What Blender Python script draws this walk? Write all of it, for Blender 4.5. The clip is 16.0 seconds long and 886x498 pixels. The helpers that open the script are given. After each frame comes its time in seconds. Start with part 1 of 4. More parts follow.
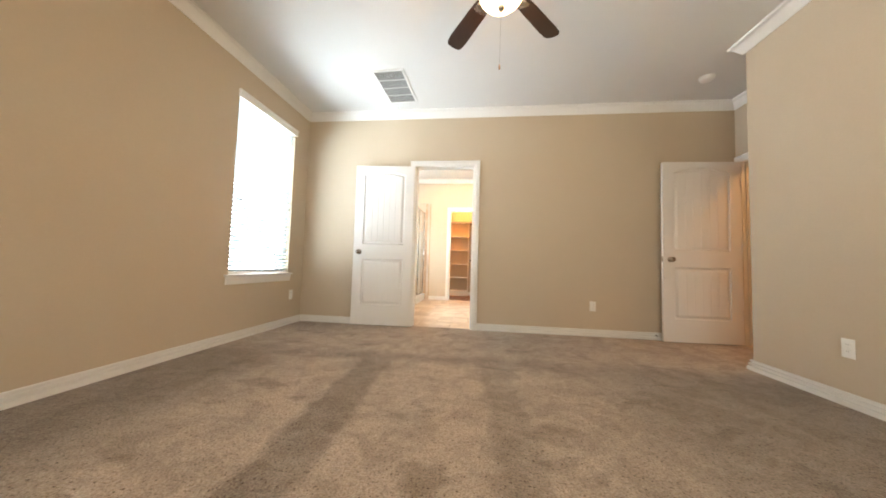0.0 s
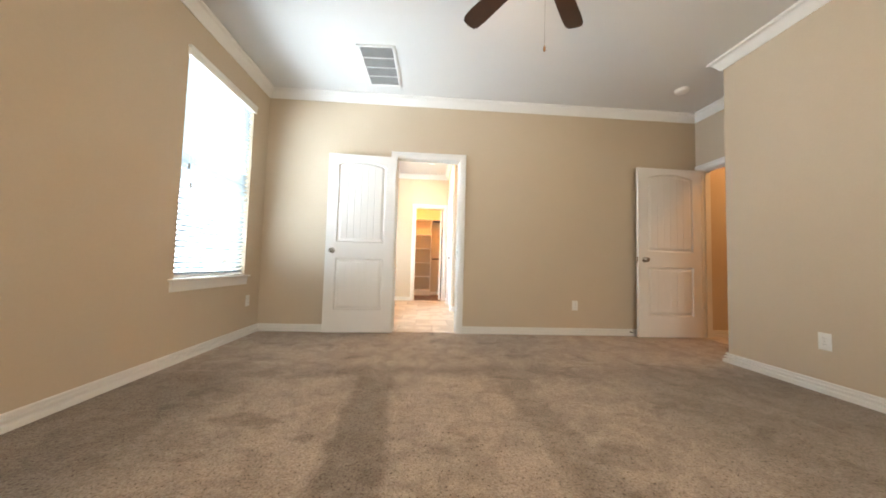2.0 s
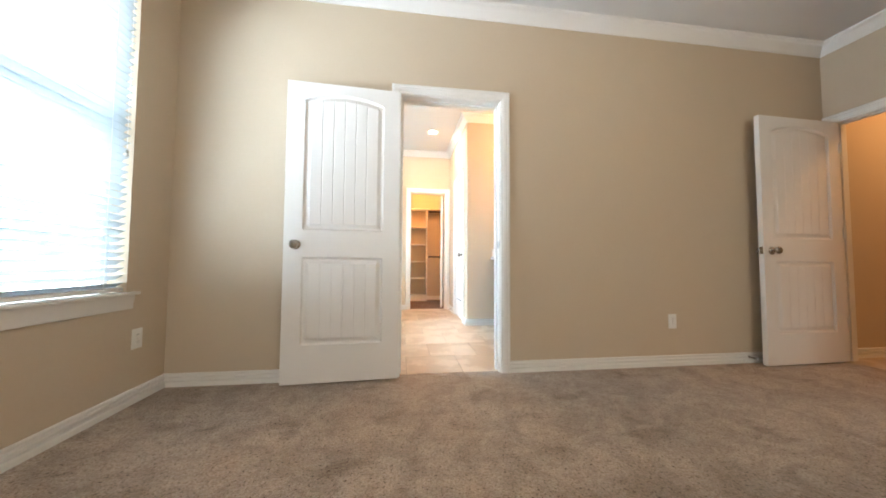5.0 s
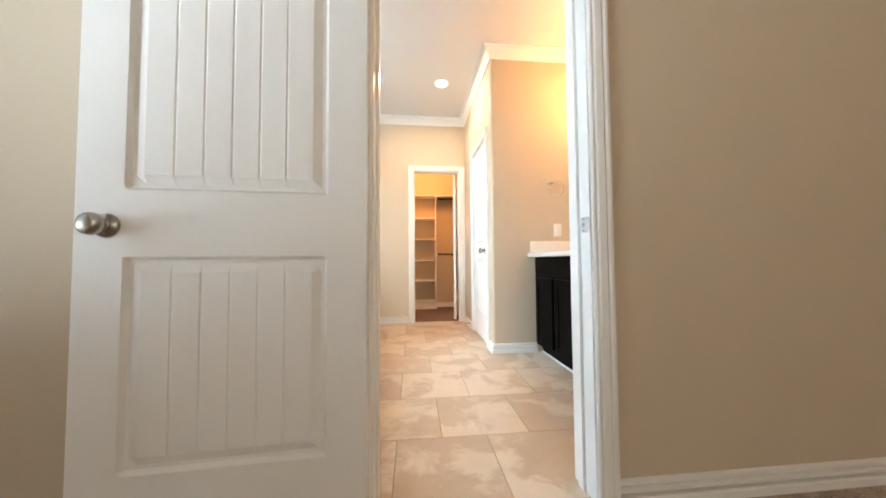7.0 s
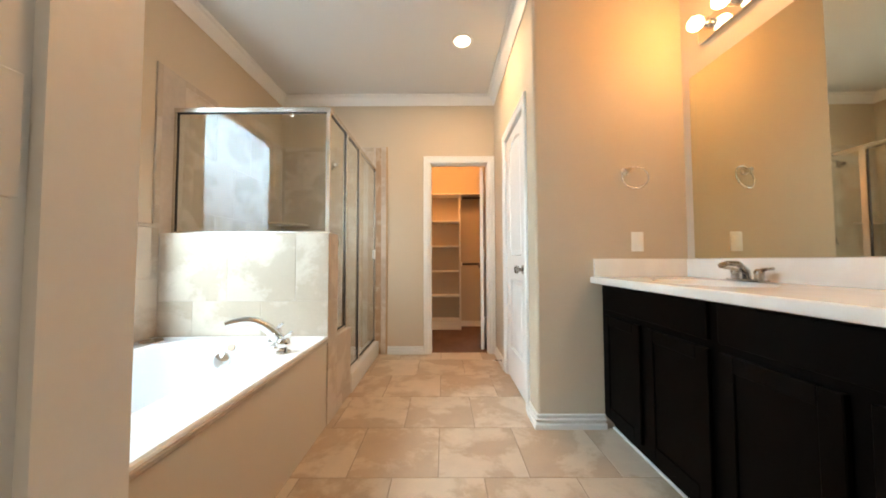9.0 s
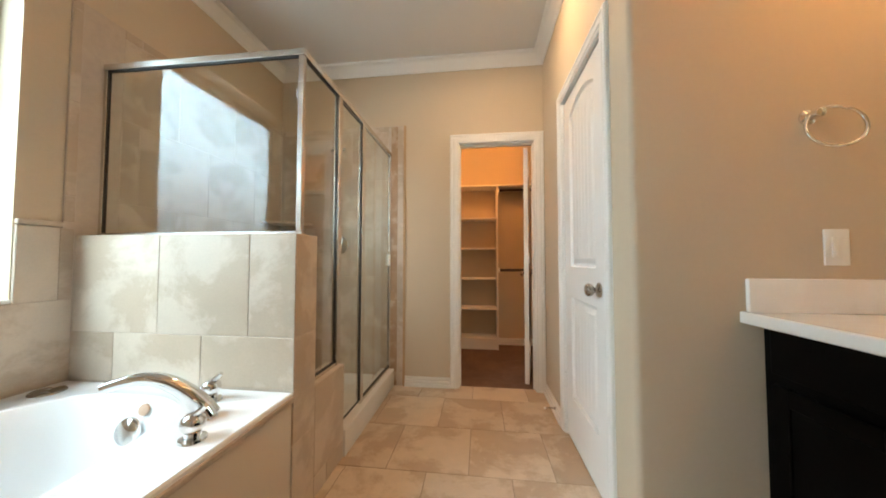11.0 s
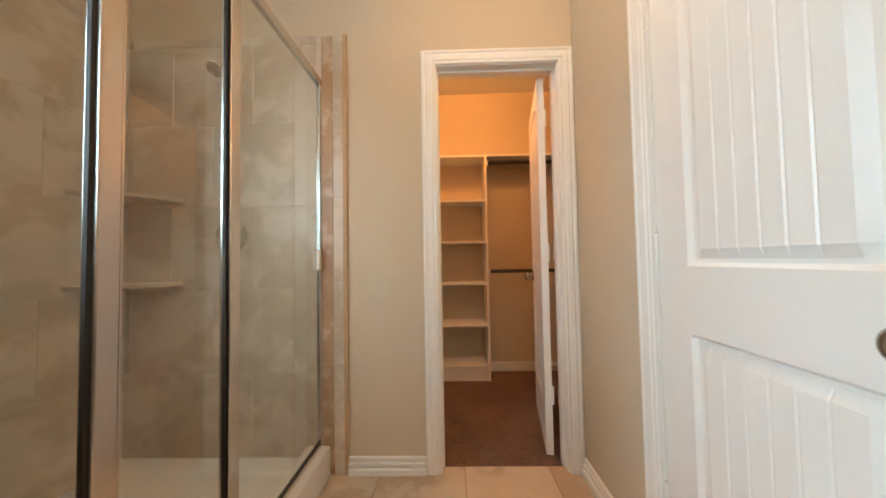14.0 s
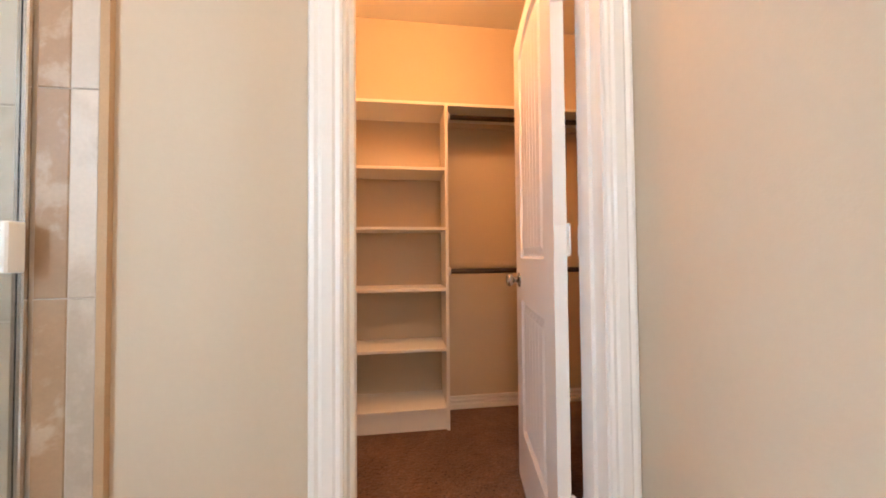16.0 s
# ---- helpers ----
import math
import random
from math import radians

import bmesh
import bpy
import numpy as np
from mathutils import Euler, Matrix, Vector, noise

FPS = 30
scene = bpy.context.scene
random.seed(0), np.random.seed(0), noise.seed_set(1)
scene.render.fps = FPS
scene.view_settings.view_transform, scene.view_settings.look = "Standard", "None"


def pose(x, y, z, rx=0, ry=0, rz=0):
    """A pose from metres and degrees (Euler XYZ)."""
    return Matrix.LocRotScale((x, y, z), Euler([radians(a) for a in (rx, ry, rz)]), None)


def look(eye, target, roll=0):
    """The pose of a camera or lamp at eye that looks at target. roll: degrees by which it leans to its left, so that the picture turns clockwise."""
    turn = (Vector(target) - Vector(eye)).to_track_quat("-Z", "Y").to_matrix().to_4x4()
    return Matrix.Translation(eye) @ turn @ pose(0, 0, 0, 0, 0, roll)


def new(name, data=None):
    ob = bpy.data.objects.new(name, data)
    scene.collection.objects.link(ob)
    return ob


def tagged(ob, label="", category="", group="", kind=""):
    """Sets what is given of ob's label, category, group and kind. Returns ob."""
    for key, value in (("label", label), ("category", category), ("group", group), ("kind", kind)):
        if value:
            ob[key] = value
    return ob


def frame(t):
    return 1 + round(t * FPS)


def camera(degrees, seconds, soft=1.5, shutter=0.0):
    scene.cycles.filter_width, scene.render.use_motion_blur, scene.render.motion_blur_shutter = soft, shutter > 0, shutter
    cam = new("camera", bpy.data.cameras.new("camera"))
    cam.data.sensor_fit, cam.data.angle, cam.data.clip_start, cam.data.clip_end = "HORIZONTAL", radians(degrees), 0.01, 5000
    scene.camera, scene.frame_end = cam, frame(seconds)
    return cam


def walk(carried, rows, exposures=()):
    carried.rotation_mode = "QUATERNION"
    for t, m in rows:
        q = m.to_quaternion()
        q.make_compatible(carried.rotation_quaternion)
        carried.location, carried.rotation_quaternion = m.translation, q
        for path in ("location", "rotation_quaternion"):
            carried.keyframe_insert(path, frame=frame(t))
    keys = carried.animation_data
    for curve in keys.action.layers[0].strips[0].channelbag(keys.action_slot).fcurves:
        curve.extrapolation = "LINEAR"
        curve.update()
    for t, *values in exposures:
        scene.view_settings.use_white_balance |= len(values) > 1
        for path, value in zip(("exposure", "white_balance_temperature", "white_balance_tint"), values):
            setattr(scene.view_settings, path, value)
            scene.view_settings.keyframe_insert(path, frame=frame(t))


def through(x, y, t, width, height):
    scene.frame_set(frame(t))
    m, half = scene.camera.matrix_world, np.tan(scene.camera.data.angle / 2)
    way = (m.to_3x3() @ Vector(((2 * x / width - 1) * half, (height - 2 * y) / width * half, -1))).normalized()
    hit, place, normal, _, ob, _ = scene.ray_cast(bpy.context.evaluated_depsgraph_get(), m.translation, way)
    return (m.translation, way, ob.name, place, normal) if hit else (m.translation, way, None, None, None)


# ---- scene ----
cam = camera(110.2, 16.0, 1.8)
PATH = [
    (0, (0.176, -0.08, 0.806), (-0.061, 1.903, 0.915), 1.7),
    (0.5, (0.028, -0.049, 0.812), (-0.093, 1.944, 0.919), 1.7),
    (1, (-0.099, 0.002, 0.82), (-0.128, 1.999, 0.925), 1.7),
    (1.5, (-0.217, 0.075, 0.818), (-0.167, 2.072, 0.924), 1.7),
    (2, (-0.348, 0.162, 0.827), (-0.22, 2.155, 0.929), 1.6),
    (2.5, (-0.477, 0.262, 0.828), (-0.29, 2.25, 0.93), 1.4),
    (3, (-0.583, 0.408, 0.819), (-0.358, 2.393, 0.925), 1.1),
    (3.5, (-0.658, 0.633, 0.824), (-0.412, 2.615, 0.925), 0.8),
    (4, (-0.715, 0.933, 0.83), (-0.451, 2.913, 0.927), 0.4),
    (6.5, (-0.588, 2.609, 0.847), (-0.356, 4.594, 0.925), -0.3),
    (7, (-0.562, 2.898, 0.855), (-0.365, 4.887, 0.932), -0.4),
    (7.5, (-0.515, 3.153, 0.897), (-0.358, 5.145, 0.976), -0.4),
    (8, (-0.461, 3.374, 0.952), (-0.346, 5.369, 1.031), -0.2),
    (8.5, (-0.417, 3.585, 0.993), (-0.363, 5.583, 1.072), -0.2),
    (9, (-0.389, 3.795, 1.027), (-0.394, 5.794, 1.103), -0.2),
    (11.5, (-0.338, 4.73, 1.099), (-0.602, 6.711, 1.173), 0.0),
    (12, (-0.311, 4.911, 1.096), (-0.583, 6.891, 1.17), -0.1),
    (12.5, (-0.336, 5.101, 1.07), (-0.601, 7.082, 1.149), -0.3),
    (13, (-0.401, 5.28, 1.082), (-0.621, 7.267, 1.16), -0.8),
    (13.5, (-0.485, 5.444, 1.08), (-0.618, 7.438, 1.16), -1.1),
    (14, (-0.478, 5.629, 1.092), (-0.522, 7.627, 1.16), -1.0),
    (14.5, (-0.498, 5.838, 1.077), (-0.452, 7.836, 1.151), -1.4),
    (15, (-0.498, 6.066, 1.058), (-0.373, 8.061, 1.134), -1.3),
    (15.5, (-0.477, 6.296, 1.08), (-0.281, 8.285, 1.134), -1.4),
    (16, (-0.399, 6.514, 1.076), (-0.158, 8.499, 1.12), -0.5),
]
EXPOSURE = [
    (0, 2.15, 6450, 10), (2, 2.1, 6250, 10), (4, 1.95, 5950, 10), (6.5, 1.74, 6350, 11), (7.5, 1.42, 6350, 11), (9, 0.98, 6700, 11),
    (11.5, 0.50, 6950, 11), (12.5, 0.44, 6950, 11), (13.5, 0.50, 7000, 12), (14.5, 1.02, 6700, 13), (15.5, 1.30, 6200, 13), (16, 1.32, 6000, 14),
]
walk(cam, [(t, look(eye, target, roll)) for t, eye, target, roll in PATH], EXPOSURE)

# ---- world, sun, large lights ----
CEILING = 2.89
world = bpy.data.worlds.new("world")
scene.world = world
world.use_nodes = True
_n = world.node_tree.nodes
_bg = _n["Background"]
_sky = _n.new("ShaderNodeTexSky")
_sky.sky_type = "NISHITA"
_sky.sun_disc = False
_sky.sun_elevation = radians(52)
_sky.sun_rotation = radians(60)
world.node_tree.links.new(_sky.outputs[0], _bg.inputs[0])
_bg.inputs[1].default_value = 0.15


DIM = 0.25  # lamps against the daylight outside


def lamp(name, kind, m, watts, colour, size=0.1, size_y=None, spread=None):
    d = bpy.data.lights.new(name, kind)
    d.energy, d.color = watts * DIM, colour
    if kind == "AREA":
        d.size = size
        if size_y:
            d.shape, d.size_y = "RECTANGLE", size_y
        if spread:
            d.spread = radians(spread)
    elif kind in ("POINT", "SPOT"):
        d.shadow_soft_size = size
    ob = new(name, d)
    ob.matrix_world = m
    return ob


_sun = bpy.data.lights.new("sun", "SUN")
_sun.energy, _sun.angle, _sun.color = 4.5, radians(0.5), (1, 0.95, 0.88)
new("sun", _sun).matrix_world = look((20, 10, 25), (0, 0, 0))

WARM = (1.0, 0.62, 0.30)
WARMER = (1.0, 0.50, 0.18)
DAY = (0.80, 0.92, 1.0)
lamp("daylight_bedroom", "AREA", look((-3.05, 3.12, 1.42), (-2.0, 3.12, 1.72)), 300, DAY, 2.2, 1.7)
# warm fill lamp added behind the start point to brighten the bedroom, source unseen
lamp("fill_rear_bedroom", "AREA", look((0.1, -2.0, 1.75), (0.1, 1.2, 0.5)), 46, (1.0, 0.84, 0.60), 2.6, 1.5)
lamp("daylight_bath", "AREA", look((-2.95, 4.62, 2.40), (-1.75, 5.50, 0.95)), 195, (0.68, 0.87, 1.0), 1.5, 1.2, 140)
lamp("fan_bulb", "POINT", pose(0.27, 1.73, 2.42), 24, WARM, 0.09)
lamp("recessed_bulb", "AREA", pose(-0.225, 6.352, CEILING - 0.02), 36, (1.0, 0.66, 0.38), 0.13)
for _y in (5.49, 5.17, 4.85):
    lamp("vanity_bulb", "POINT", pose(1.035, _y, 2.365), 14, (1.0, 0.43, 0.12), 0.04)
lamp("closet_bulb", "POINT", pose(-0.28, 7.72, 2.60), 72, (1.0, 0.43, 0.13), 0.11)
lamp("hall_bulb", "AREA", pose(4.1, 3.2, 2.80), 24, WARMER, 0.4)

# ---- materials ----


def material(name, base, rough=0.5, metal=0.0, spec=0.5, var=0.06, scale=6.0, fine=220.0, bump=0.0, bump_scale=None, alt=None, alt_scale=3.0, alt_at=(0.45, 0.6), per_object=0.0, distort=0.0):
    """A painted, metal or stone surface: two scales of value noise, optional second colour in soft patches, fine relief."""
    m = bpy.data.materials.new(name)
    m.use_nodes = True
    nt = m.node_tree
    n, l = nt.nodes, nt.links
    b = n["Principled BSDF"]
    b.inputs["Roughness"].default_value = rough
    b.inputs["Metallic"].default_value = metal
    b.inputs["Specular IOR Level"].default_value = spec
    co = n.new("ShaderNodeTexCoord")
    vec = co.outputs["Object"]
    if per_object:
        info = n.new("ShaderNodeObjectInfo")
        add = n.new("ShaderNodeVectorMath")
        add.operation = "MULTIPLY_ADD"
        comb = n.new("ShaderNodeCombineXYZ")
        for k in range(3):
            l.new(info.outputs["Random"], comb.inputs[k])
        add.inputs[1].default_value = (37.0, 61.0, 23.0)
        l.new(comb.outputs[0], add.inputs[0])
        l.new(vec, add.inputs[2])
        vec = add.outputs[0]
    def noise_tex(s, detail=3.0, d=0.0):
        t = n.new("ShaderNodeTexNoise")
        t.inputs["Scale"].default_value, t.inputs["Detail"].default_value, t.inputs["Distortion"].default_value = s, detail, d
        t.inputs["Roughness"].default_value = 0.62 if detail > 5 else 0.5
        l.new(vec, t.inputs["Vector"])
        return t
    def ramp(t, a, z, ca, cz):
        r = n.new("ShaderNodeValToRGB")
        r.color_ramp.elements[0].position, r.color_ramp.elements[1].position = a, z
        r.color_ramp.elements[0].color, r.color_ramp.elements[1].color = (*ca, 1), (*cz, 1)
        l.new(t.outputs["Fac"], r.inputs[0])
        return r.outputs[0]
    def mul(c1, c2, fac=1.0):
        x = n.new("ShaderNodeMix")
        x.data_type, x.blend_type = "RGBA", "MULTIPLY"
        x.inputs["Factor"].default_value = fac
        l.new(c1, x.inputs[6])
        l.new(c2, x.inputs[7])
        return x.outputs[2]
    big = noise_tex(scale, 4.0, distort)
    lo, hi = 1 - var, 1.0
    if alt:
        col = ramp(noise_tex(alt_scale, 6.0, distort), alt_at[0], alt_at[1], base, alt)
    else:
        rgb = n.new("ShaderNodeRGB")
        rgb.outputs[0].default_value = (*base, 1)
        col = rgb.outputs[0]
    col = mul(col, ramp(big, 0.3, 0.7, (lo,) * 3, (hi,) * 3))
    col = mul(col, ramp(noise_tex(fine, 2.0), 0.3, 0.7, (1 - var * 0.6,) * 3, (1,) * 3))
    if per_object:
        hsv = n.new("ShaderNodeHueSaturation")
        mr = n.new("ShaderNodeMapRange")
        mr.inputs[3].default_value, mr.inputs[4].default_value = 1 - per_object, 1 + per_object
        l.new(info.outputs["Random"], mr.inputs[0])
        l.new(mr.outputs[0], hsv.inputs["Value"])
        l.new(col, hsv.inputs["Color"])
        col = hsv.outputs[0]
    l.new(col, b.inputs["Base Color"])
    rr = n.new("ShaderNodeMapRange")
    rr.inputs[3].default_value, rr.inputs[4].default_value = max(0.02, rough * 0.88), min(1, rough * 1.12)
    l.new(big.outputs["Fac"], rr.inputs[0])
    l.new(rr.outputs[0], b.inputs["Roughness"])
    if bump:
        bt = noise_tex(bump_scale or fine, 3.0)
        bp = n.new("ShaderNodeBump")
        bp.inputs["Strength"].default_value, bp.inputs["Distance"].default_value = bump, 0.004
        l.new(bt.outputs["Fac"], bp.inputs["Height"])
        l.new(bp.outputs[0], b.inputs["Normal"])
    return m


def glass(name, colour=(0.93, 0.97, 0.96), rough=0.0, ior=1.45):
    m = bpy.data.materials.new(name)
    m.use_nodes = True
    b = m.node_tree.nodes["Principled BSDF"]
    b.inputs["Base Color"].default_value = (*colour, 1)
    b.inputs["Transmission Weight"].default_value = 1.0
    b.inputs["Roughness"].default_value = rough
    b.inputs["IOR"].default_value = ior
    return m


def thin_plastic(name, colour, rough, through):
    """White plastic that lets some of the light behind it through."""
    m = material(name, colour, rough, var=0.02)
    n, l = m.node_tree.nodes, m.node_tree.links
    b = n["Principled BSDF"]
    t = n.new("ShaderNodeBsdfTranslucent")
    t.inputs["Color"].default_value = (*colour, 1)
    x = n.new("ShaderNodeMixShader")
    x.inputs[0].default_value = through
    l.new(b.outputs[0], x.inputs[1])
    l.new(t.outputs[0], x.inputs[2])
    l.new(x.outputs[0], n["Material Output"].inputs[0])
    return m


def glow(name, colour, strength):
    m = bpy.data.materials.new(name)
    m.use_nodes = True
    b = m.node_tree.nodes["Principled BSDF"]
    b.inputs["Base Color"].default_value = (0.9, 0.85, 0.78, 1)
    b.inputs["Emission Color"].default_value = (*colour, 1)
    b.inputs["Emission Strength"].default_value = strength
    return m


PAINT = material("wall_paint", (0.575, 0.478, 0.355), 0.72, spec=0.3, var=0.03, scale=1.3, fine=60, bump=0.10, bump_scale=170)
CEIL = material("ceiling_paint", (0.71, 0.70, 0.675), 0.85, spec=0.2, var=0.03, scale=1.0, fine=90, bump=0.35, bump_scale=120)
TRIM = material("white_trim_paint", (0.80, 0.785, 0.75), 0.36, var=0.03, scale=3, fine=80)
DOOR = material("white_door_paint", (0.80, 0.78, 0.745), 0.38, var=0.03, scale=2, fine=120, bump=0.02, bump_scale=260)
NICKEL = material("satin_nickel", (0.46, 0.43, 0.39), 0.27, metal=1.0, var=0.08, scale=20)
CHROME = material("chrome", (0.80, 0.80, 0.80), 0.07, metal=1.0, var=0.04, scale=12)
ALUM = material("brushed_aluminium", (0.72, 0.69, 0.65), 0.24, metal=1.0, var=0.08, scale=9)
RUBBER = material("black_rubber", (0.012, 0.010, 0.009), 0.6, var=0.2)
PLASTIC = material("white_plastic", (0.80, 0.79, 0.75), 0.3, var=0.02)
ALMOND = material("almond_vinyl", (0.60, 0.55, 0.46), 0.4, var=0.03)
PLATE = material("dull_plate_metal", (0.60, 0.60, 0.59), 0.5, metal=0.3, var=0.06, scale=20)
DARKSLOT = material("dark_slot", (0.03, 0.03, 0.03), 0.7)
VENTBACK = material("dull_grey", (0.36, 0.35, 0.33), 0.9, var=0.2, scale=30)
ESPRESSO = material("espresso_wood", (0.0026, 0.0019, 0.0015), 0.5, spec=0.05, var=0.35, scale=14, fine=180, bump=0.1, bump_scale=60)
MARBLE = material("cultured_marble", (0.83, 0.79, 0.73), 0.14, var=0.04, scale=5, alt=(0.86, 0.83, 0.78), alt_scale=7)
ACRYLIC = material("white_tub_acrylic", (0.84, 0.85, 0.85), 0.10, var=0.02, scale=3)
TILE = material("travertine_tile", (0.475, 0.355, 0.245), 0.34, var=0.10, scale=9, fine=150, alt=(0.62, 0.505, 0.385), alt_scale=3.0, alt_at=(0.46, 0.55), per_object=0.05, distort=0.25, bump=0.06, bump_scale=40)
WALLTILE = material("travertine_wall_tile", (0.485, 0.395, 0.30), 0.38, var=0.08, scale=7, fine=120, alt=(0.60, 0.515, 0.42), alt_scale=3.0, alt_at=(0.46, 0.55), per_object=0.05, distort=0.25)
WALLGROUT = material("wall_grout", (0.55, 0.47, 0.385), 0.9, var=0.10, scale=30)
TANTILE = material("tan_edge_tile", (0.40, 0.255, 0.145), 0.38, var=0.12, scale=9, fine=120, alt=(0.50, 0.375, 0.26), alt_scale=7, alt_at=(0.52, 0.60), per_object=0.05, distort=0.3)
CAULK = material("tan_caulk", (0.52, 0.34, 0.185), 0.7, var=0.12, scale=12)
GROUT = material("grout", (0.34, 0.265, 0.195), 0.9, var=0.15, scale=30, bump=0.2)
BLADE = material("dark_walnut_blade", (0.035, 0.014, 0.008), 0.35, var=0.4, scale=10, fine=90)
ROD = material("dark_bronze_rod", (0.03, 0.018, 0.012), 0.35, var=0.2)
SLAT = thin_plastic("blind_slat", (0.52, 0.57, 0.59), 0.45, 0.16)
WOODPULL = material("wooden_pull", (0.35, 0.19, 0.08), 0.4, var=0.2)
PAN = material("shower_pan", (0.72, 0.70, 0.66), 0.35, var=0.05)
OUTGROUND = material("lawn_ground", (0.20, 0.22, 0.13), 0.95, var=0.4, scale=2)
FENCE = material("fence_wood", (0.38, 0.30, 0.22), 0.85, var=0.3, scale=5)
MIRROR = bpy.data.materials.new("mirror_silver")
MIRROR.use_nodes = True
_b = MIRROR.node_tree.nodes["Principled BSDF"]
_b.inputs["Base Color"].default_value = (0.80, 0.78, 0.62, 1)
_b.inputs["Metallic"].default_value, _b.inputs["Roughness"].default_value = 1.0, 0.02
GLASS = glass("shower_glass", (0.90, 0.95, 0.93))
PANE = glass("window_glass", (0.97, 0.98, 0.98))
FROST = glass("obscure_glass", (0.64, 0.77, 0.81), 0.75)
BULB = glow("warm_bulb_glass", (1.0, 0.74, 0.40), 5)
BOWL = glow("warm_bowl_glass", (1.0, 0.66, 0.34), 1.6)
LENS = glow("warm_downlight_lens", (1.0, 0.80, 0.55), 4)


def carpet_material(name="carpet", base=(0.63, 0.525, 0.435), bands=True):
    """Cut pile: speckle, fine relief, vacuum bands, trodden patches and a darker tone towards the side walls."""
    m = material(name, base, 0.95, spec=0.1, var=0.16, scale=2.0, fine=170)
    nt = m.node_tree
    n, l = nt.nodes, nt.links
    b = n["Principled BSDF"]
    old = b.inputs["Base Color"].links[0].from_socket
    co = n.new("ShaderNodeTexCoord")
    def mapped(sx, sy, rz=0.0):
        mp = n.new("ShaderNodeMapping")
        mp.inputs["Scale"].default_value = (sx, sy, 1)
        mp.inputs["Rotation"].default_value = (0, 0, rz)
        l.new(co.outputs["Object"], mp.inputs[0])
        return mp.outputs[0]
    def layer(col, tex, a, z, lo, hi, fac=1.0, out="Fac"):
        r = n.new("ShaderNodeValToRGB")
        r.color_ramp.elements[0].position, r.color_ramp.elements[1].position = a, z
        r.color_ramp.elements[0].color, r.color_ramp.elements[1].color = (*lo, 1), (*hi, 1)
        l.new(tex.outputs[out], r.inputs[0])
        x = n.new("ShaderNodeMix")
        x.data_type, x.blend_type = "RGBA", "MULTIPLY"
        x.inputs["Factor"].default_value = fac
        l.new(col, x.inputs[6])
        l.new(r.outputs[0], x.inputs[7])
        return x.outputs[2]
    def ntex(vec, s, d=3.0, dist=0.0):
        t = n.new("ShaderNodeTexNoise")
        t.inputs["Scale"].default_value, t.inputs["Detail"].default_value, t.inputs["Distortion"].default_value = s, d, dist
        l.new(vec, t.inputs["Vector"])
        return t
    col = old
    blotch = ntex(mapped(1, 1), 5.5, 4.0, 0.8)
    col = layer(col, blotch, 0.38, 0.58, (0.80, 0.79, 0.78), (1, 1, 1))
    # vacuum tracks laid along y, ending short of the far wall
    sep = n.new("ShaderNodeSeparateXYZ")
    l.new(co.outputs["Object"], sep.inputs[0])
    wob = ntex(mapped(1, 1), 9.0, 3.0)
    wide = ntex(mapped(1, 1), 1.3, 3.0)
    def math_node(op, a, b, c=None):
        k = n.new("ShaderNodeMath")
        k.operation = op
        for s, v in zip(k.inputs, (a, b, c)):
            if v is None:
                continue
            if isinstance(v, (int, float)):
                s.default_value = v
            else:
                l.new(v, s)
        return k.outputs[0]
    def stops(value, lo, hi, rows):
        mr = n.new("ShaderNodeMapRange")
        mr.inputs[1].default_value, mr.inputs[2].default_value = lo, hi
        l.new(value, mr.inputs[0])
        r = n.new("ShaderNodeValToRGB")
        e = r.color_ramp.elements
        while len(e) < len(rows):
            e.new(0.5)
        for k, (x, v) in enumerate(rows):
            e[k].position, e[k].color = (x - lo) / (hi - lo), (v, v, v, 1)
        l.new(mr.outputs[0], r.inputs[0])
        return r.outputs[0]
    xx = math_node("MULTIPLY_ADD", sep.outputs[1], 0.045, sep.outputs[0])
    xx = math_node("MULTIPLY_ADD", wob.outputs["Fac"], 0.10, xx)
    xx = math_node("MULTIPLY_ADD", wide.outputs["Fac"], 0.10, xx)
    # the middle stops are the tracks; the outer ones darken towards both side walls
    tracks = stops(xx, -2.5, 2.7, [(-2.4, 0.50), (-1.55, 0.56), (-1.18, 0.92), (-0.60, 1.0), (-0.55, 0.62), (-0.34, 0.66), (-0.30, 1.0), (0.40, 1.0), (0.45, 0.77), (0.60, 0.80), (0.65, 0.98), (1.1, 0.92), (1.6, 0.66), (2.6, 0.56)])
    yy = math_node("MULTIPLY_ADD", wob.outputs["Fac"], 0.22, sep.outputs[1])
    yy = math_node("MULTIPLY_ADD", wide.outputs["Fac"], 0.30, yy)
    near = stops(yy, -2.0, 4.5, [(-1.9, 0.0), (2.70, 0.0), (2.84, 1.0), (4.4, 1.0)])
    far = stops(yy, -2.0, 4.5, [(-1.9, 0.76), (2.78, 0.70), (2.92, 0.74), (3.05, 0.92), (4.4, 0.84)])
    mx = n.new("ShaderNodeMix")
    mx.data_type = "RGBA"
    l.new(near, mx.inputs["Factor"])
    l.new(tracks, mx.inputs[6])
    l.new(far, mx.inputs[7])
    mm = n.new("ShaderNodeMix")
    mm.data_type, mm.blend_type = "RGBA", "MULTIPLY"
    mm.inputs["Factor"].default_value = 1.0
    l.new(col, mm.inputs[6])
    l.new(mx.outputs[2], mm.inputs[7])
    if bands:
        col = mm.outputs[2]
    steps = ntex(mapped(1.5, 2.6), 1.9, 4.0, 0.6)
    col = layer(col, steps, 0.33, 0.40, (0.76, 0.75, 0.74), (1, 1, 1))
    specks = ntex(mapped(1, 1), 75.0, 3.0)
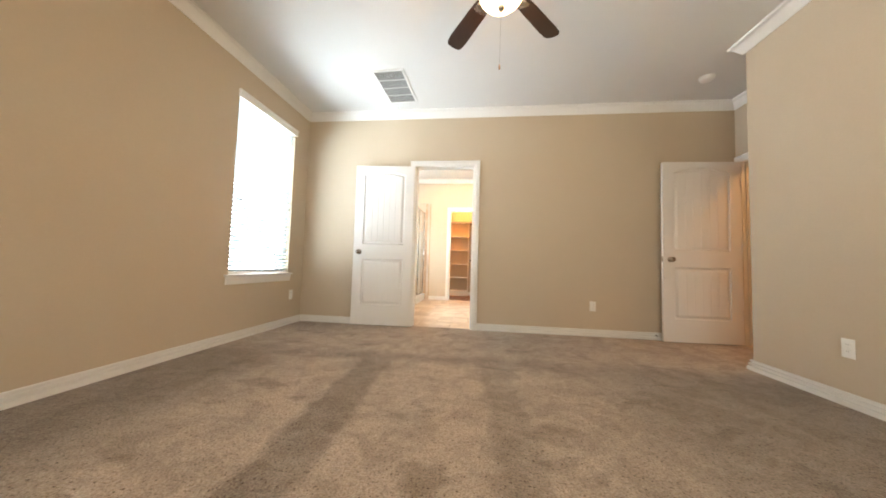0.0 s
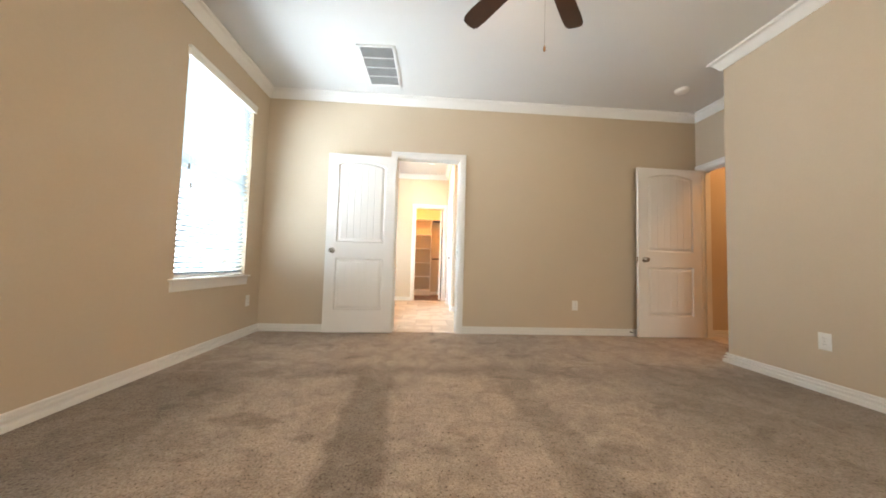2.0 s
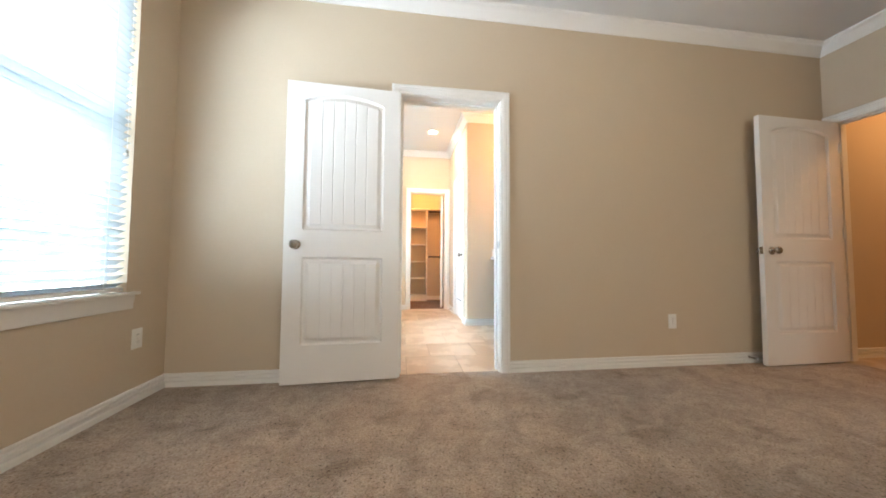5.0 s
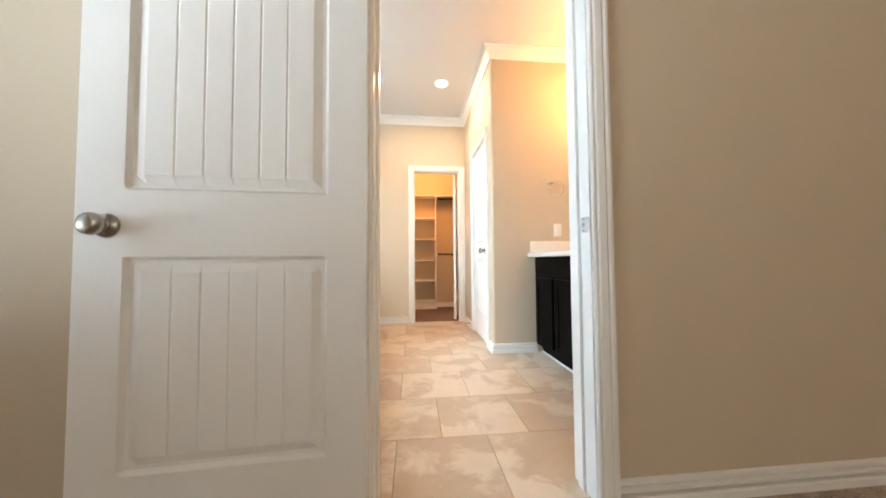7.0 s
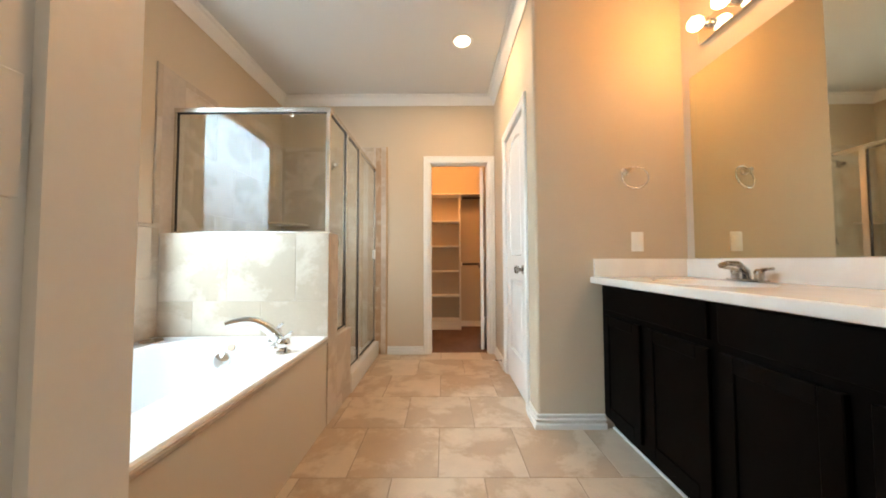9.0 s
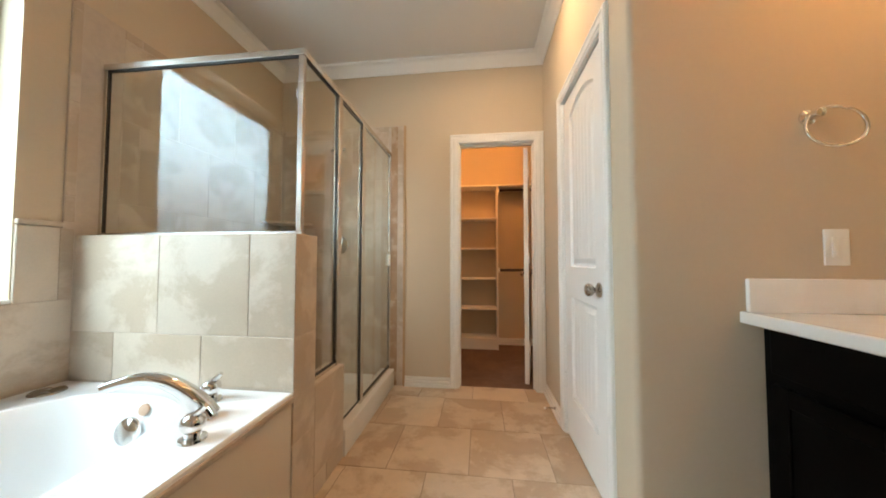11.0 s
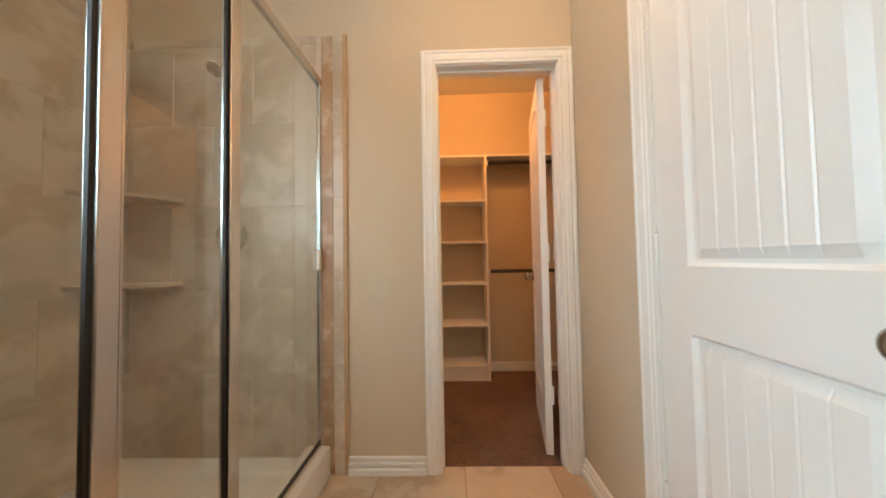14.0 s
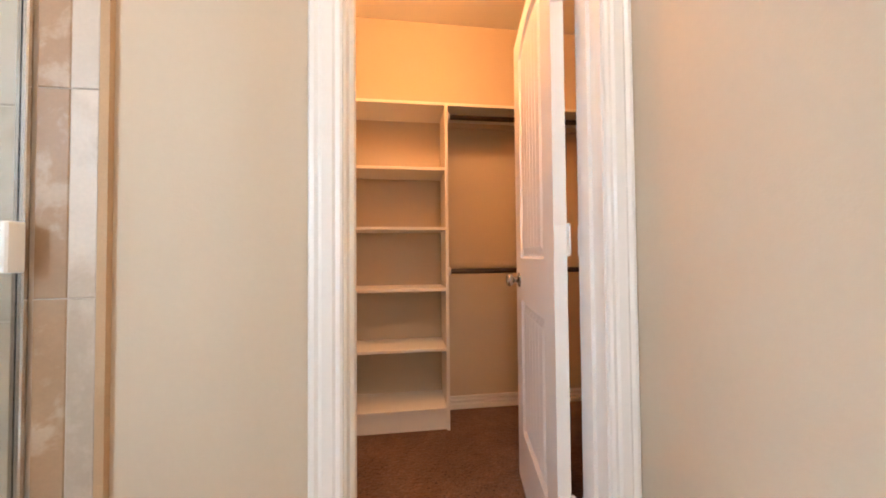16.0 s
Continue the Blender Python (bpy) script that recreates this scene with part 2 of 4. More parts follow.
    col = layer(col, specks, 0.30, 0.42, (0.34, 0.29, 0.26), (1, 1, 1))
    tone = ntex(mapped(1, 1), 26.0, 3.0)
    col = layer(col, tone, 0.35, 0.6, (0.84, 0.83, 0.82), (1.0, 1.0, 1.0))
    grain = ntex(mapped(1, 1), 115.0, 4.0)
    col = layer(col, grain, 0.36, 0.58, (0.72, 0.69, 0.67), (1.06, 1.05, 1.04))
    l.new(col, b.inputs["Base Color"])
    pile = ntex(mapped(1, 1), 62.0, 6.0)
    bp = n.new("ShaderNodeBump")
    bp.inputs["Strength"].default_value, bp.inputs["Distance"].default_value = 1.0, 0.012
    l.new(pile.outputs["Fac"], bp.inputs["Height"])
    l.new(bp.outputs[0], b.inputs["Normal"])
    b.inputs["Sheen Weight"].default_value = 0.15
    return m


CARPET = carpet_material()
# same carpet for the closet, its shade put into a darker base colour
SHADED_CARPET = carpet_material("shaded_carpet", (0.22, 0.122, 0.076), False)

# ---- builders ----


def mesh_of(name, bm, mat, smooth=None):
    me = bpy.data.meshes.new(name)
    bmesh.ops.recalc_face_normals(bm, faces=bm.faces)
    bm.to_mesh(me)
    bm.free()
    me.materials.append(mat)
    if smooth:
        for p in me.polygons:
            p.use_smooth = True
        me.set_sharp_from_angle(angle=radians(smooth))
    return me


def part(name, bm, mat, parent=None, label="", m=None, smooth=None):
    ob = new(name, mesh_of(name, bm, mat, smooth))
    if m is not None:
        ob.matrix_basis = m
    if parent:
        ob.parent = parent
    return tagged(ob, label)


def structure(name, bm, mat, label="", smooth=None):
    return tagged(part(name, bm, mat, None, label, None, smooth), kind="structure", category=name.split("_")[0])


def thing(name, m, label, category, group=""):
    ob = new(name)
    ob.matrix_basis = m
    return tagged(ob, label, category, group)


def B():
    return bmesh.new()


def box(bm, x0, y0, z0, x1, y1, z1, bevel=0.0, seg=2, m=None):
    v = [bm.verts.new((x, y, z)) for x in (x0, x1) for y in (y0, y1) for z in (z0, z1)]
    fs = [bm.faces.new([v[i] for i in q]) for q in ((0, 1, 3, 2), (4, 6, 7, 5), (0, 4, 5, 1), (2, 3, 7, 6), (0, 2, 6, 4), (1, 5, 7, 3))]
    if bevel:
        es = list({e for f in fs for e in f.edges})
        r = bmesh.ops.bevel(bm, geom=es, offset=bevel, segments=seg, affect="EDGES", profile=0.5)
        v = list({w for f in r["faces"] for w in f.verts} | {w for w in v if w.is_valid})
    if m is not None:
        bmesh.ops.transform(bm, matrix=m, verts=[w for w in v if w.is_valid])
    return bm


def lathe(bm, profile, seg=28, m=None, cap=True):
    """Turn (radius, height) pairs round z."""
    rings = []
    for r, z in profile:
        rings.append([bm.verts.new((r * math.cos(a), r * math.sin(a), z)) for a in (2 * math.pi * k / seg for k in range(seg))])
    for a, b in zip(rings, rings[1:]):
        for k in range(seg):
            bm.faces.new((a[k], a[(k + 1) % seg], b[(k + 1) % seg], b[k]))
    if cap:
        bm.faces.new(list(reversed(rings[0])))
        bm.faces.new(rings[-1])
    if m is not None:
        bmesh.ops.transform(bm, matrix=m, verts=[v for r in rings for v in r])
    return bm


def tube(bm, pts, radii, seg=14, caps=True):
    """A round bar through points, with a radius at each."""
    pts = [Vector(p) for p in pts]
    if not hasattr(radii, "__len__"):
        radii = [radii] * len(pts)
    rings, side = [], None
    for k, p in enumerate(pts):
        d = (pts[min(k + 1, len(pts) - 1)] - pts[max(k - 1, 0)]).normalized()
        if side is None:
            side = d.orthogonal().normalized()
        side = (side - d * side.dot(d)).normalized()
        up = d.cross(side)
        rings.append([bm.verts.new(p + (side * math.cos(a) + up * math.sin(a)) * radii[k]) for a in (2 * math.pi * j / seg for j in range(seg))])
    for a, b in zip(rings, rings[1:]):
        for j in range(seg):
            bm.faces.new((a[j], a[(j + 1) % seg], b[(j + 1) % seg], b[j]))
    if caps:
        bm.faces.new(list(reversed(rings[0])))
        bm.faces.new(rings[-1])
    return bm


def torus(bm, radius, thick, seg=40, m=None):
    pts = [Vector((radius * math.cos(2 * math.pi * k / seg), radius * math.sin(2 * math.pi * k / seg), 0)) for k in range(seg)]
    rings = []
    for p in pts:
        d = p.normalized()
        rings.append([bm.verts.new(p + d * thick * math.cos(a) + Vector((0, 0, thick * math.sin(a)))) for a in (2 * math.pi * j / 10 for j in range(10))])
    for k in range(seg):
        a, b = rings[k], rings[(k + 1) % seg]
        for j in range(10):
            bm.faces.new((a[j], b[j], b[(j + 1) % 10], a[(j + 1) % 10]))
    if m is not None:
        bmesh.ops.transform(bm, matrix=m, verts=[v for r in rings for v in r])
    return bm


def sweep(bm, path, profile, closed=False):
    """A moulding along a plan path; profile pairs are (distance to the left of the path, height), mitred at the corners."""
    pts = [Vector((p[0], p[1])) for p in path]
    n = len(pts)
    rings = []
    for k, p in enumerate(pts):
        a = (p - pts[k - 1]).normalized() if (k or closed) else None
        b = (pts[(k + 1) % n] - p).normalized() if (k < n - 1 or closed) else None
        a, b = a or b, b or a
        na, nb = Vector((-a.y, a.x)), Vector((-b.y, b.x))
        mit = (na + nb) / max(0.2, 1 + na.dot(nb))
        rings.append([bm.verts.new((p.x + mit.x * d, p.y + mit.y * d, z)) for d, z in profile])
    for k in range(n if closed else n - 1):
        a, b = rings[k], rings[(k + 1) % n]
        for j in range(len(profile)):
            i = (j + 1) % len(profile)
            bm.faces.new((a[j], a[i], b[i], b[j]))
    if not closed:
        bm.faces.new(list(reversed(rings[0])))
        bm.faces.new(rings[-1])
    return bm


CROWN = [(0, CEILING - 0.10), (0.010, CEILING - 0.10), (0.014, CEILING - 0.088), (0.022, CEILING - 0.080), (0.034, CEILING - 0.058), (0.052, CEILING - 0.034), (0.064, CEILING - 0.022), (0.076, CEILING - 0.018), (0.082, CEILING - 0.010), (0.082, CEILING + 0.002), (0, CEILING + 0.002)]
BASE = [(0, 0), (0.024, 0), (0.024, 0.027), (0.020, 0.032), (0.002, 0.033), (0.002, 0.042), (0.016, 0.044), (0.017, 0.057), (0.013, 0.059), (0.001, 0.060), (0.001, 0.068), (0.010, 0.070), (0.011, 0.080), (0.006, 0.085), (0, 0.085)]
CASING = [(0, 0), (0, 0.010), (0.006, 0.014), (0.016, 0.012), (0.022, 0.017), (0.044, 0.020), (0.052, 0.016), (0.060, 0.021), (0.070, 0.019), (0.075, 0.013), (0.075, 0)]


def wall(name, axis, at, thick, a0, a1, holes=(), z1=CEILING, z0=0.0, label="beige painted plaster wall"):
    """A wall whose faces stand at `at` and `at + thick` across `axis`, from a0 to a1 along the other, with holes (a, b, low, high)."""
    bm = B()
    cuts = sorted({a0, a1, *[h[0] for h in holes], *[h[1] for h in holes]})
    for u, v in zip(cuts, cuts[1:]):
        spans = [(z0, z1)]
        for h in holes:
            if h[0] <= u and v <= h[1]:
                spans = [(z0, h[2]), (h[3], z1)]
        for lo, hi in spans:
            if hi - lo > 1e-4:
                if axis == "x":
                    box(bm, min(at, at + thick), u, lo, max(at, at + thick), v, hi)
                else:
                    box(bm, u, min(at, at + thick), lo, v, max(at, at + thick), hi)
    return structure(name, bm, PAINT, label)


def casing(bm, axis, at, out, a0, a1, top, reveal=0.006):
    """Mitred door casing on the wall face at `at`; out is +1 or -1, the way the face looks."""
    rings = []
    for px, pz, su, sz in ((a0 - reveal, 0.0, -1, 0), (a0 - reveal, top + reveal, -1, 1), (a1 + reveal, top + reveal, 1, 1), (a1 + reveal, 0.0, 1, 0)):
        ring = []
        for u, v in CASING:
            a, z, d = px + su * u, pz + sz * u, at + out * v
            ring.append(bm.verts.new((d, a, z) if axis == "x" else (a, d, z)))
        rings.append(ring)
    for r, s in zip(rings, rings[1:]):
        for j in range(len(CASING)):
            i = (j + 1) % len(CASING)
            bm.faces.new((r[j], r[i], s[i], s[j]))
    bm.faces.new(rings[0])
    bm.faces.new(rings[-1])
    return bm


def jamb(bm, axis, at0, at1, a0, a1, top, stop_at, t=0.018):
    """Door lining inside an opening with its stop bead."""
    def b(u0, u1, d0, d1, z0, z1):
        if axis == "x":
            box(bm, d0, u0, z0, d1, u1, z1)
        else:
            box(bm, u0, d0, z0, u1, d1, z1)
    for grow, d0, d1 in ((0.0, at0, at1), (0.011, stop_at - 0.017, stop_at + 0.017)):
        b(a0 - t, a0 + grow, d0, d1, 0, top)
        b(a1 - grow, a1 + t, d0, d1, 0, top)
        b(a0 - t, a1 + t, d0, d1, top - grow, top + t)
    return bm

# ---- large structure ----
DTOP = 2.125
A0, A1 = -0.692, 0.075        # bathroom doorway, along x
C0, C1 = -0.535, 0.105       # closet doorway, along x
L0, L1 = 5.985, 6.640        # linen doorway, along y
H0, H1 = 3.010, 3.870        # hall doorway, along y
T = 0.018
WIN = (2.68, 3.63, 0.63, 2.47)   # bedroom window opening y0 y1 z0 z1
TUBWIN = (4.36, 5.575, 0.925, 2.42)
REAR = (-1.25, 1.45, 0.65, 2.3)

wall("wall_west", "x", -2.26, -0.16, -1.8, 3.95, [WIN])
wall("wall_west_bath", "x", -2.22, -0.20, 3.95, 8.82, [TUBWIN])
wall("wall_south", "y", -1.8, -0.16, -2.42, 2.7, [REAR])
wall("wall_north_bedroom", "y", 3.95, 0.145, -2.22, 5.2, [(A0 - T, A1 + T, 0, DTOP + T)])
wall("wall_hall_door", "x", 3.2, 0.12, 2.78, 3.95, [(H0 - T, H1 + T, 0, DTOP + T)])
wall("wall_bath_north", "y", 7.25, 0.115, -2.22, 1.26, [(C0 - T, C1 + T, 0, DTOP + T)])
wall("wall_vanity", "x", 1.14, 0.12, 4.095, 7.25)
wall("wall_linen", "x", 0.187, 0.115, 5.86, 7.25, [(L0 - T, L1 + T, 0, DTOP + T)])
wall("wall_closet_north", "y", 8.70, 0.12, -1.1, 1.4)
wall("wall_closet_west", "x", -0.86, -0.12, 7.365, 8.70)
wall("wall_closet_east", "x", 1.26, 0.12, 7.365, 8.70)
wall("wall_hall_east", "x", 5.08, 0.12, 1.8, 3.95)
wall("wall_hall_south", "y", 1.8, -0.12, 3.2, 5.2)
wall("wall_hall_west", "x", 3.2, 0.12, 1.8, 2.78)


def round_corner_prism(bm, pts, radius_at, r, z0, z1, seg=6):
    """Prism over a plan outline with one rounded corner."""
    out = []
    n = len(pts)
    for k, p in enumerate(pts):
        if k != radius_at:
            out.append(p)
            continue
        p, a, b = Vector(p), Vector(pts[k - 1]), Vector(pts[(k + 1) % n])
        da, db = (a - p).normalized(), (b - p).normalized()
        c = p + (da + db) * r
        for j in range(seg + 1):
            th = j / seg * math.pi / 2
            q = c - db * r * math.cos(th) - da * r * math.sin(th)
            out.append((q.x, q.y))
    lo = [bm.verts.new((x, y, z0)) for x, y in out]
    hi = [bm.verts.new((x, y, z1)) for x, y in out]
    bm.faces.new(lo)
    bm.faces.new(hi)
    for k in range(len(out)):
        bm.faces.new((lo[k], lo[(k + 1) % len(out)], hi[(k + 1) % len(out)], hi[k]))
    return bm


structure("wall_linen_face", round_corner_prism(B(), [(0.187, 5.734), (1.14, 5.734), (1.14, 5.86), (0.187, 5.86)], 0, 0.022, 0, CEILING), PAINT, "beige plaster wall with a rounded corner", 40)
structure("wall_east", round_corner_prism(B(), [(2.504, -1.8), (2.66, -1.8), (2.66, 2.90), (2.504, 2.90)], 3, 0.022, 0, CEILING), PAINT, "beige plaster wall with a rounded corner", 40)
structure("wall_alcove", box(B(), 2.66, 2.78, 0, 3.2, 2.90, CEILING), PAINT, "beige painted plaster wall")

structure("ceiling", box(B(), -2.5, -2.0, CEILING, 5.3, 7.30, CEILING + 0.12), CEIL, "white textured ceiling")
structure("ceiling_closet", box(B(), -1.0, 7.365, 2.755, 1.4, 8.82, 2.9), CEIL, "white closet ceiling")

structure("floor_carpet", box(B(), -2.5, -2.0, -0.1, 3.2, 3.985, 0.0), CARPET, "taupe cut-pile carpet with vacuum tracks, darker towards the side walls")
structure("floor_closet_carpet", box(B(), -1.0, 7.30, -0.1, 1.4, 8.82, 0.0), SHADED_CARPET, "cut-pile carpet darkened for closet shade")
FLOOR_BATH = structure("floor_bath", box(B(), -2.3, 3.985, -0.1, 1.3, 7.30, -0.002), GROUT, "beige tiled floor with grout joints")
FLOOR_HALL = structure("floor_hall", box(B(), 3.2, 1.7, -0.1, 5.3, 3.985, -0.002), GROUT, "beige tiled floor with grout joints")

structure("crown_bedroom", sweep(B(), [(3.2, 2.90), (3.2, 3.95), (-2.26, 3.95), (-2.26, -1.8), (2.504, -1.8), (2.504, 2.90)], CROWN, True), TRIM, "white crown moulding", 30)
structure("crown_bath", sweep(B(), [(0.187, 5.734), (0.187, 7.25), (-2.22, 7.25), (-2.22, 4.095), (1.14, 4.095), (1.14, 5.734)], CROWN, True), TRIM, "white crown moulding", 30)

CO = 0.081  # casing plus reveal
for _k, _path in enumerate((
    [(A0 - CO, 3.95), (-2.26, 3.95), (-2.26, -1.8), (2.504, -1.8), (2.504, 2.90), (3.2, 2.90), (3.2, H0 - CO)],
    [(3.2, 3.95), (A1 + CO, 3.95)],
    [(0.187, L1 + CO), (0.187, 7.25)],
    [(C0 - CO, 7.25), (-1.015, 7.25)],
    [(0.60, 5.734), (0.187, 5.734), (0.187, L0 - CO)],
    [(A0 - CO, 4.095), (-1.115, 4.095)][::-1],
    [(1.26, 8.70), (-0.13, 8.70)],
    [(1.26, 7.365), (1.26, 8.70)],
    [(5.08, 3.95), (3.32, 3.95)],
)):
    structure("baseboard_%d" % (_k + 1), sweep(B(), _path, BASE), TRIM, "white stepped baseboard", 30)

structure("trim_bath_door", casing(jamb(casing(B(), "y", 3.95, -1, A0, A1, DTOP), "y", 3.95, 4.095, A0, A1, DTOP, 4.034), "y", 4.095, 1, A0, A1, DTOP), TRIM, "white moulded door casing", 30)
structure("trim_closet_door", casing(jamb(casing(B(), "y", 7.25, -1, C0, C1, DTOP), "y", 7.25, 7.365, C0, C1, DTOP, 7.31), "y", 7.365, 1, C0, C1, DTOP), TRIM, "white moulded door casing", 30)
structure("trim_linen_door", jamb(casing(B(), "x", 0.187, -1, L0, L1, DTOP), "x", 0.187, 0.302, L0, L1, DTOP, 0.25), TRIM, "white moulded door casing", 30)
structure("trim_hall_door", casing(jamb(casing(B(), "x", 3.2, -1, H0, H1, DTOP), "x", 3.2, 3.32, H0, H1, DTOP, 3.26), "x", 3.32, 1, H0, H1, DTOP), TRIM, "white moulded door casing", 30)


def tiles(parent, mat, u0, u1, v0, v1, size, origin, place, gap=0.0024, thick=0.006, off=0.5):
    """Square tiles in running bond over u0..u1, v0..v1; place(u, v) gives the pose whose x, y, z are along u, along v and outwards."""
    shared = {}
    j = math.floor((v0 - origin[1]) / size)
    while origin[1] + j * size < v1 - 0.01:
        shift = (off * size) if (j % 2) else 0.0
        i = math.floor((u0 - origin[0] - shift) / size)
        while origin[0] + shift + i * size < u1 - 0.01:
            a, b = max(u0, origin[0] + shift + i * size), min(u1, origin[0] + shift + (i + 1) * size)
            c, d = max(v0, origin[1] + j * size), min(v1, origin[1] + (j + 1) * size)
            if b - a > 0.02 and d - c > 0.02:
                key = (round(b - a, 3), round(d - c, 3))
                if key not in shared:
                    w, h = key[0] - gap, key[1] - gap
                    bm = B()
                    e = 0.0018
                    lo = [bm.verts.new((x * w / 2, y * h / 2, -0.004)) for x, y in ((-1, -1), (1, -1), (1, 1), (-1, 1))]
                    mi = [bm.verts.new((x * w / 2, y * h / 2, thick - e)) for x, y in ((-1, -1), (1, -1), (1, 1), (-1, 1))]
                    hi = [bm.verts.new((x * (w / 2 - e), y * (h / 2 - e), thick)) for x, y in ((-1, -1), (1, -1), (1, 1), (-1, 1))]
                    bm.faces.new(hi)
                    for s, t in ((lo, mi), (mi, hi)):
                        for k in range(4):
                            bm.faces.new((s[k], s[(k + 1) % 4], t[(k + 1) % 4], t[k]))
                    shared[key] = mesh_of("tile", bm, mat)
                ob = new("tile", shared[key])
                ob.matrix_basis = place((a + b) / 2, (c + d) / 2)
                ob.parent = parent
            i += 1
        j += 1


# ---- doors ----


def door_slab(w, h, t=0.038):
    """A moulded two-panel door, upper panel arched, planked; both faces."""
    stile = 0.118
    lowz, lowtop, upz = 0.258, 0.860, 1.050
    def arch(x):
        s = (x - stile) / (w - 2 * stile)
        s = min(1, max(0, s))
        return h - 0.120 + 0.058 * math.sin(math.pi * s) ** 0.8 - 0.01
    x0, x1 = stile, w - stile
    ring = [0.0, 0.010, 0.020, 0.046]
    planks = 6
    inner0, inner1 = x0 + 0.046, x1 - 0.046
    xs = [0.0] + [x0 + r for r in ring]
    for k in range(1, planks):
        c = inner0 + (inner1 - inner0) * k / planks
        xs += [c - 0.0045, c, c + 0.0045]
    extra = [inner0 + (inner1 - inner0) * (k + 0.5) / planks for k in range(planks)]
    xs = sorted(xs + extra + [x1 - r for r in ring] + [w])
    grooves = [inner0 + (inner1 - inner0) * k / planks for k in range(1, planks)]
    def prof(d):
        pts = [(0.0, 0.0), (0.010, 0.0135), (0.020, 0.0140), (0.046, 0.0025), (9, 0.0025)]
        for (a, u), (b, v) in zip(pts, pts[1:]):
            if d <= b:
                return u + (v - u) * (d - a) / (b - a)
        return 0.0
    rows = [("f", 0.0)] + [("f", lowz + r) for r in ring] + [("f", lowtop - r) for r in reversed(ring)] + [("f", upz + r) for r in ring] + [("m", 0.5)] + [("a", r) for r in reversed(ring)] + [("f", h)]
    bm = B()
    faces = {}
    for side in (1, -1):
        grid = []
        for kind, val in rows:
            line = []
            for x in xs:
                az = arch(x)
                z = val if kind == "f" else az - val if kind == "a" else (upz + az) / 2
                d = 0.0
                dx = min(x - x0, x1 - x)
                for lo, hi in ((lowz, lowtop), (upz, az)):
                    dz = min(z - lo, hi - z)
                    m = min(dx, dz)
                    if m > -1e-6:
                        d = prof(m)
                        if m >= 0.0459 and any(abs(x - q) < 1e-4 for q in grooves):
                            d = 0.005
                line.append(bm.verts.new((x, side * (t / 2 - d), z)))
            grid.append(line)
        for r, s in zip(grid, grid[1:]):
            for k in range(len(xs) - 1):
                bm.faces.new((r[k], r[k + 1], s[k + 1], s[k]))
        faces[side] = grid
    a, b = faces[1], faces[-1]
    for k in range(len(xs) - 1):
        bm.faces.new((a[0][k], a[0][k + 1], b[0][k + 1], b[0][k]))
        bm.faces.new((a[-1][k], a[-1][k + 1], b[-1][k + 1], b[-1][k]))
    for k in range(len(rows) - 1):
        bm.faces.new((a[k][0], a[k + 1][0], b[k + 1][0], b[k][0]))
        bm.faces.new((a[k][-1], a[k + 1][-1], b[k + 1][-1], b[k][-1]))
    return bm


def knob_mesh():
    bm = B()
    lathe(bm, [(0.0, 0.0), (0.034, 0.0), (0.034, 0.003), (0.030, 0.008), (0.016, 0.010), (0.012, 0.014), (0.012, 0.024), (0.018, 0.030), (0.027, 0.036), (0.0305, 0.046), (0.029, 0.055), (0.022, 0.062), (0.012, 0.064), (0.0, 0.064)], 28, cap=False)
    return bm


def door(name, label, w, m, swing=1, hinge_zs=(0.322, 1.105, 1.865), hinge_mat=TRIM):
    """Hinge edge at local x = 0; the hinge knuckle stands at local y of sign `swing`."""
    h, t = 2.103, 0.038
    d = tagged(new(name), label, "door", kind="structure")
    d.matrix_basis = m @ pose(0, 0, 0.012)
    part("slab", door_slab(w, h), DOOR, d)
    for s in (1, -1):
        part("knob", knob_mesh(), NICKEL, d, "round satin nickel knob", pose(w - 0.078, s * t / 2, 0.948, -90 * s), 50)
    part("latch_plate", box(B(), w - 0.0005, -0.0125, 0.92, w + 0.002, 0.0125, 0.98, 0.0006, 1), NICKEL, d)
    for z in hinge_zs:
        hg = part("hinge", box(B(), -0.003, -t / 2 + 0.002, z - 0.045, 0.0, t / 2, z + 0.045, 0.0008, 1), hinge_mat, d)
        bm = B()
        for k in range(5):
            z0 = z - 0.045 + k * 0.018
            lathe(bm, [(0.0062, z0 + 0.0006), (0.0062, z0 + 0.0174)], 12, pose(-0.004, swing * (t / 2 + 0.004), 0))
        lathe(bm, [(0.0075, z + 0.045), (0.0075, z + 0.048), (0.004, z + 0.051)], 12, pose(-0.004, swing * (t / 2 + 0.004), 0))
        part("hinge_knuckle", bm, hinge_mat, hg)
    return d


door("door_1", "white arched two-panel door opened flat against the wall", 0.785, pose(-0.706, 3.908, 0, 0, 0, 183.6), -1)
door("door_2", "white two-panel door standing open to the hall", 0.850, pose(3.155, 3.848, 0, 0, 0, 181.5), 1)
door("door_3", "white closed two-panel linen closet door", 0.646, pose(0.212, L1 - 0.004, 0, 0, 0, -90), -1)
door("door_4", "white two-panel closet door standing ajar", 0.632, pose(0.052, 7.372, 0, 0, 0, 79.5), -1)

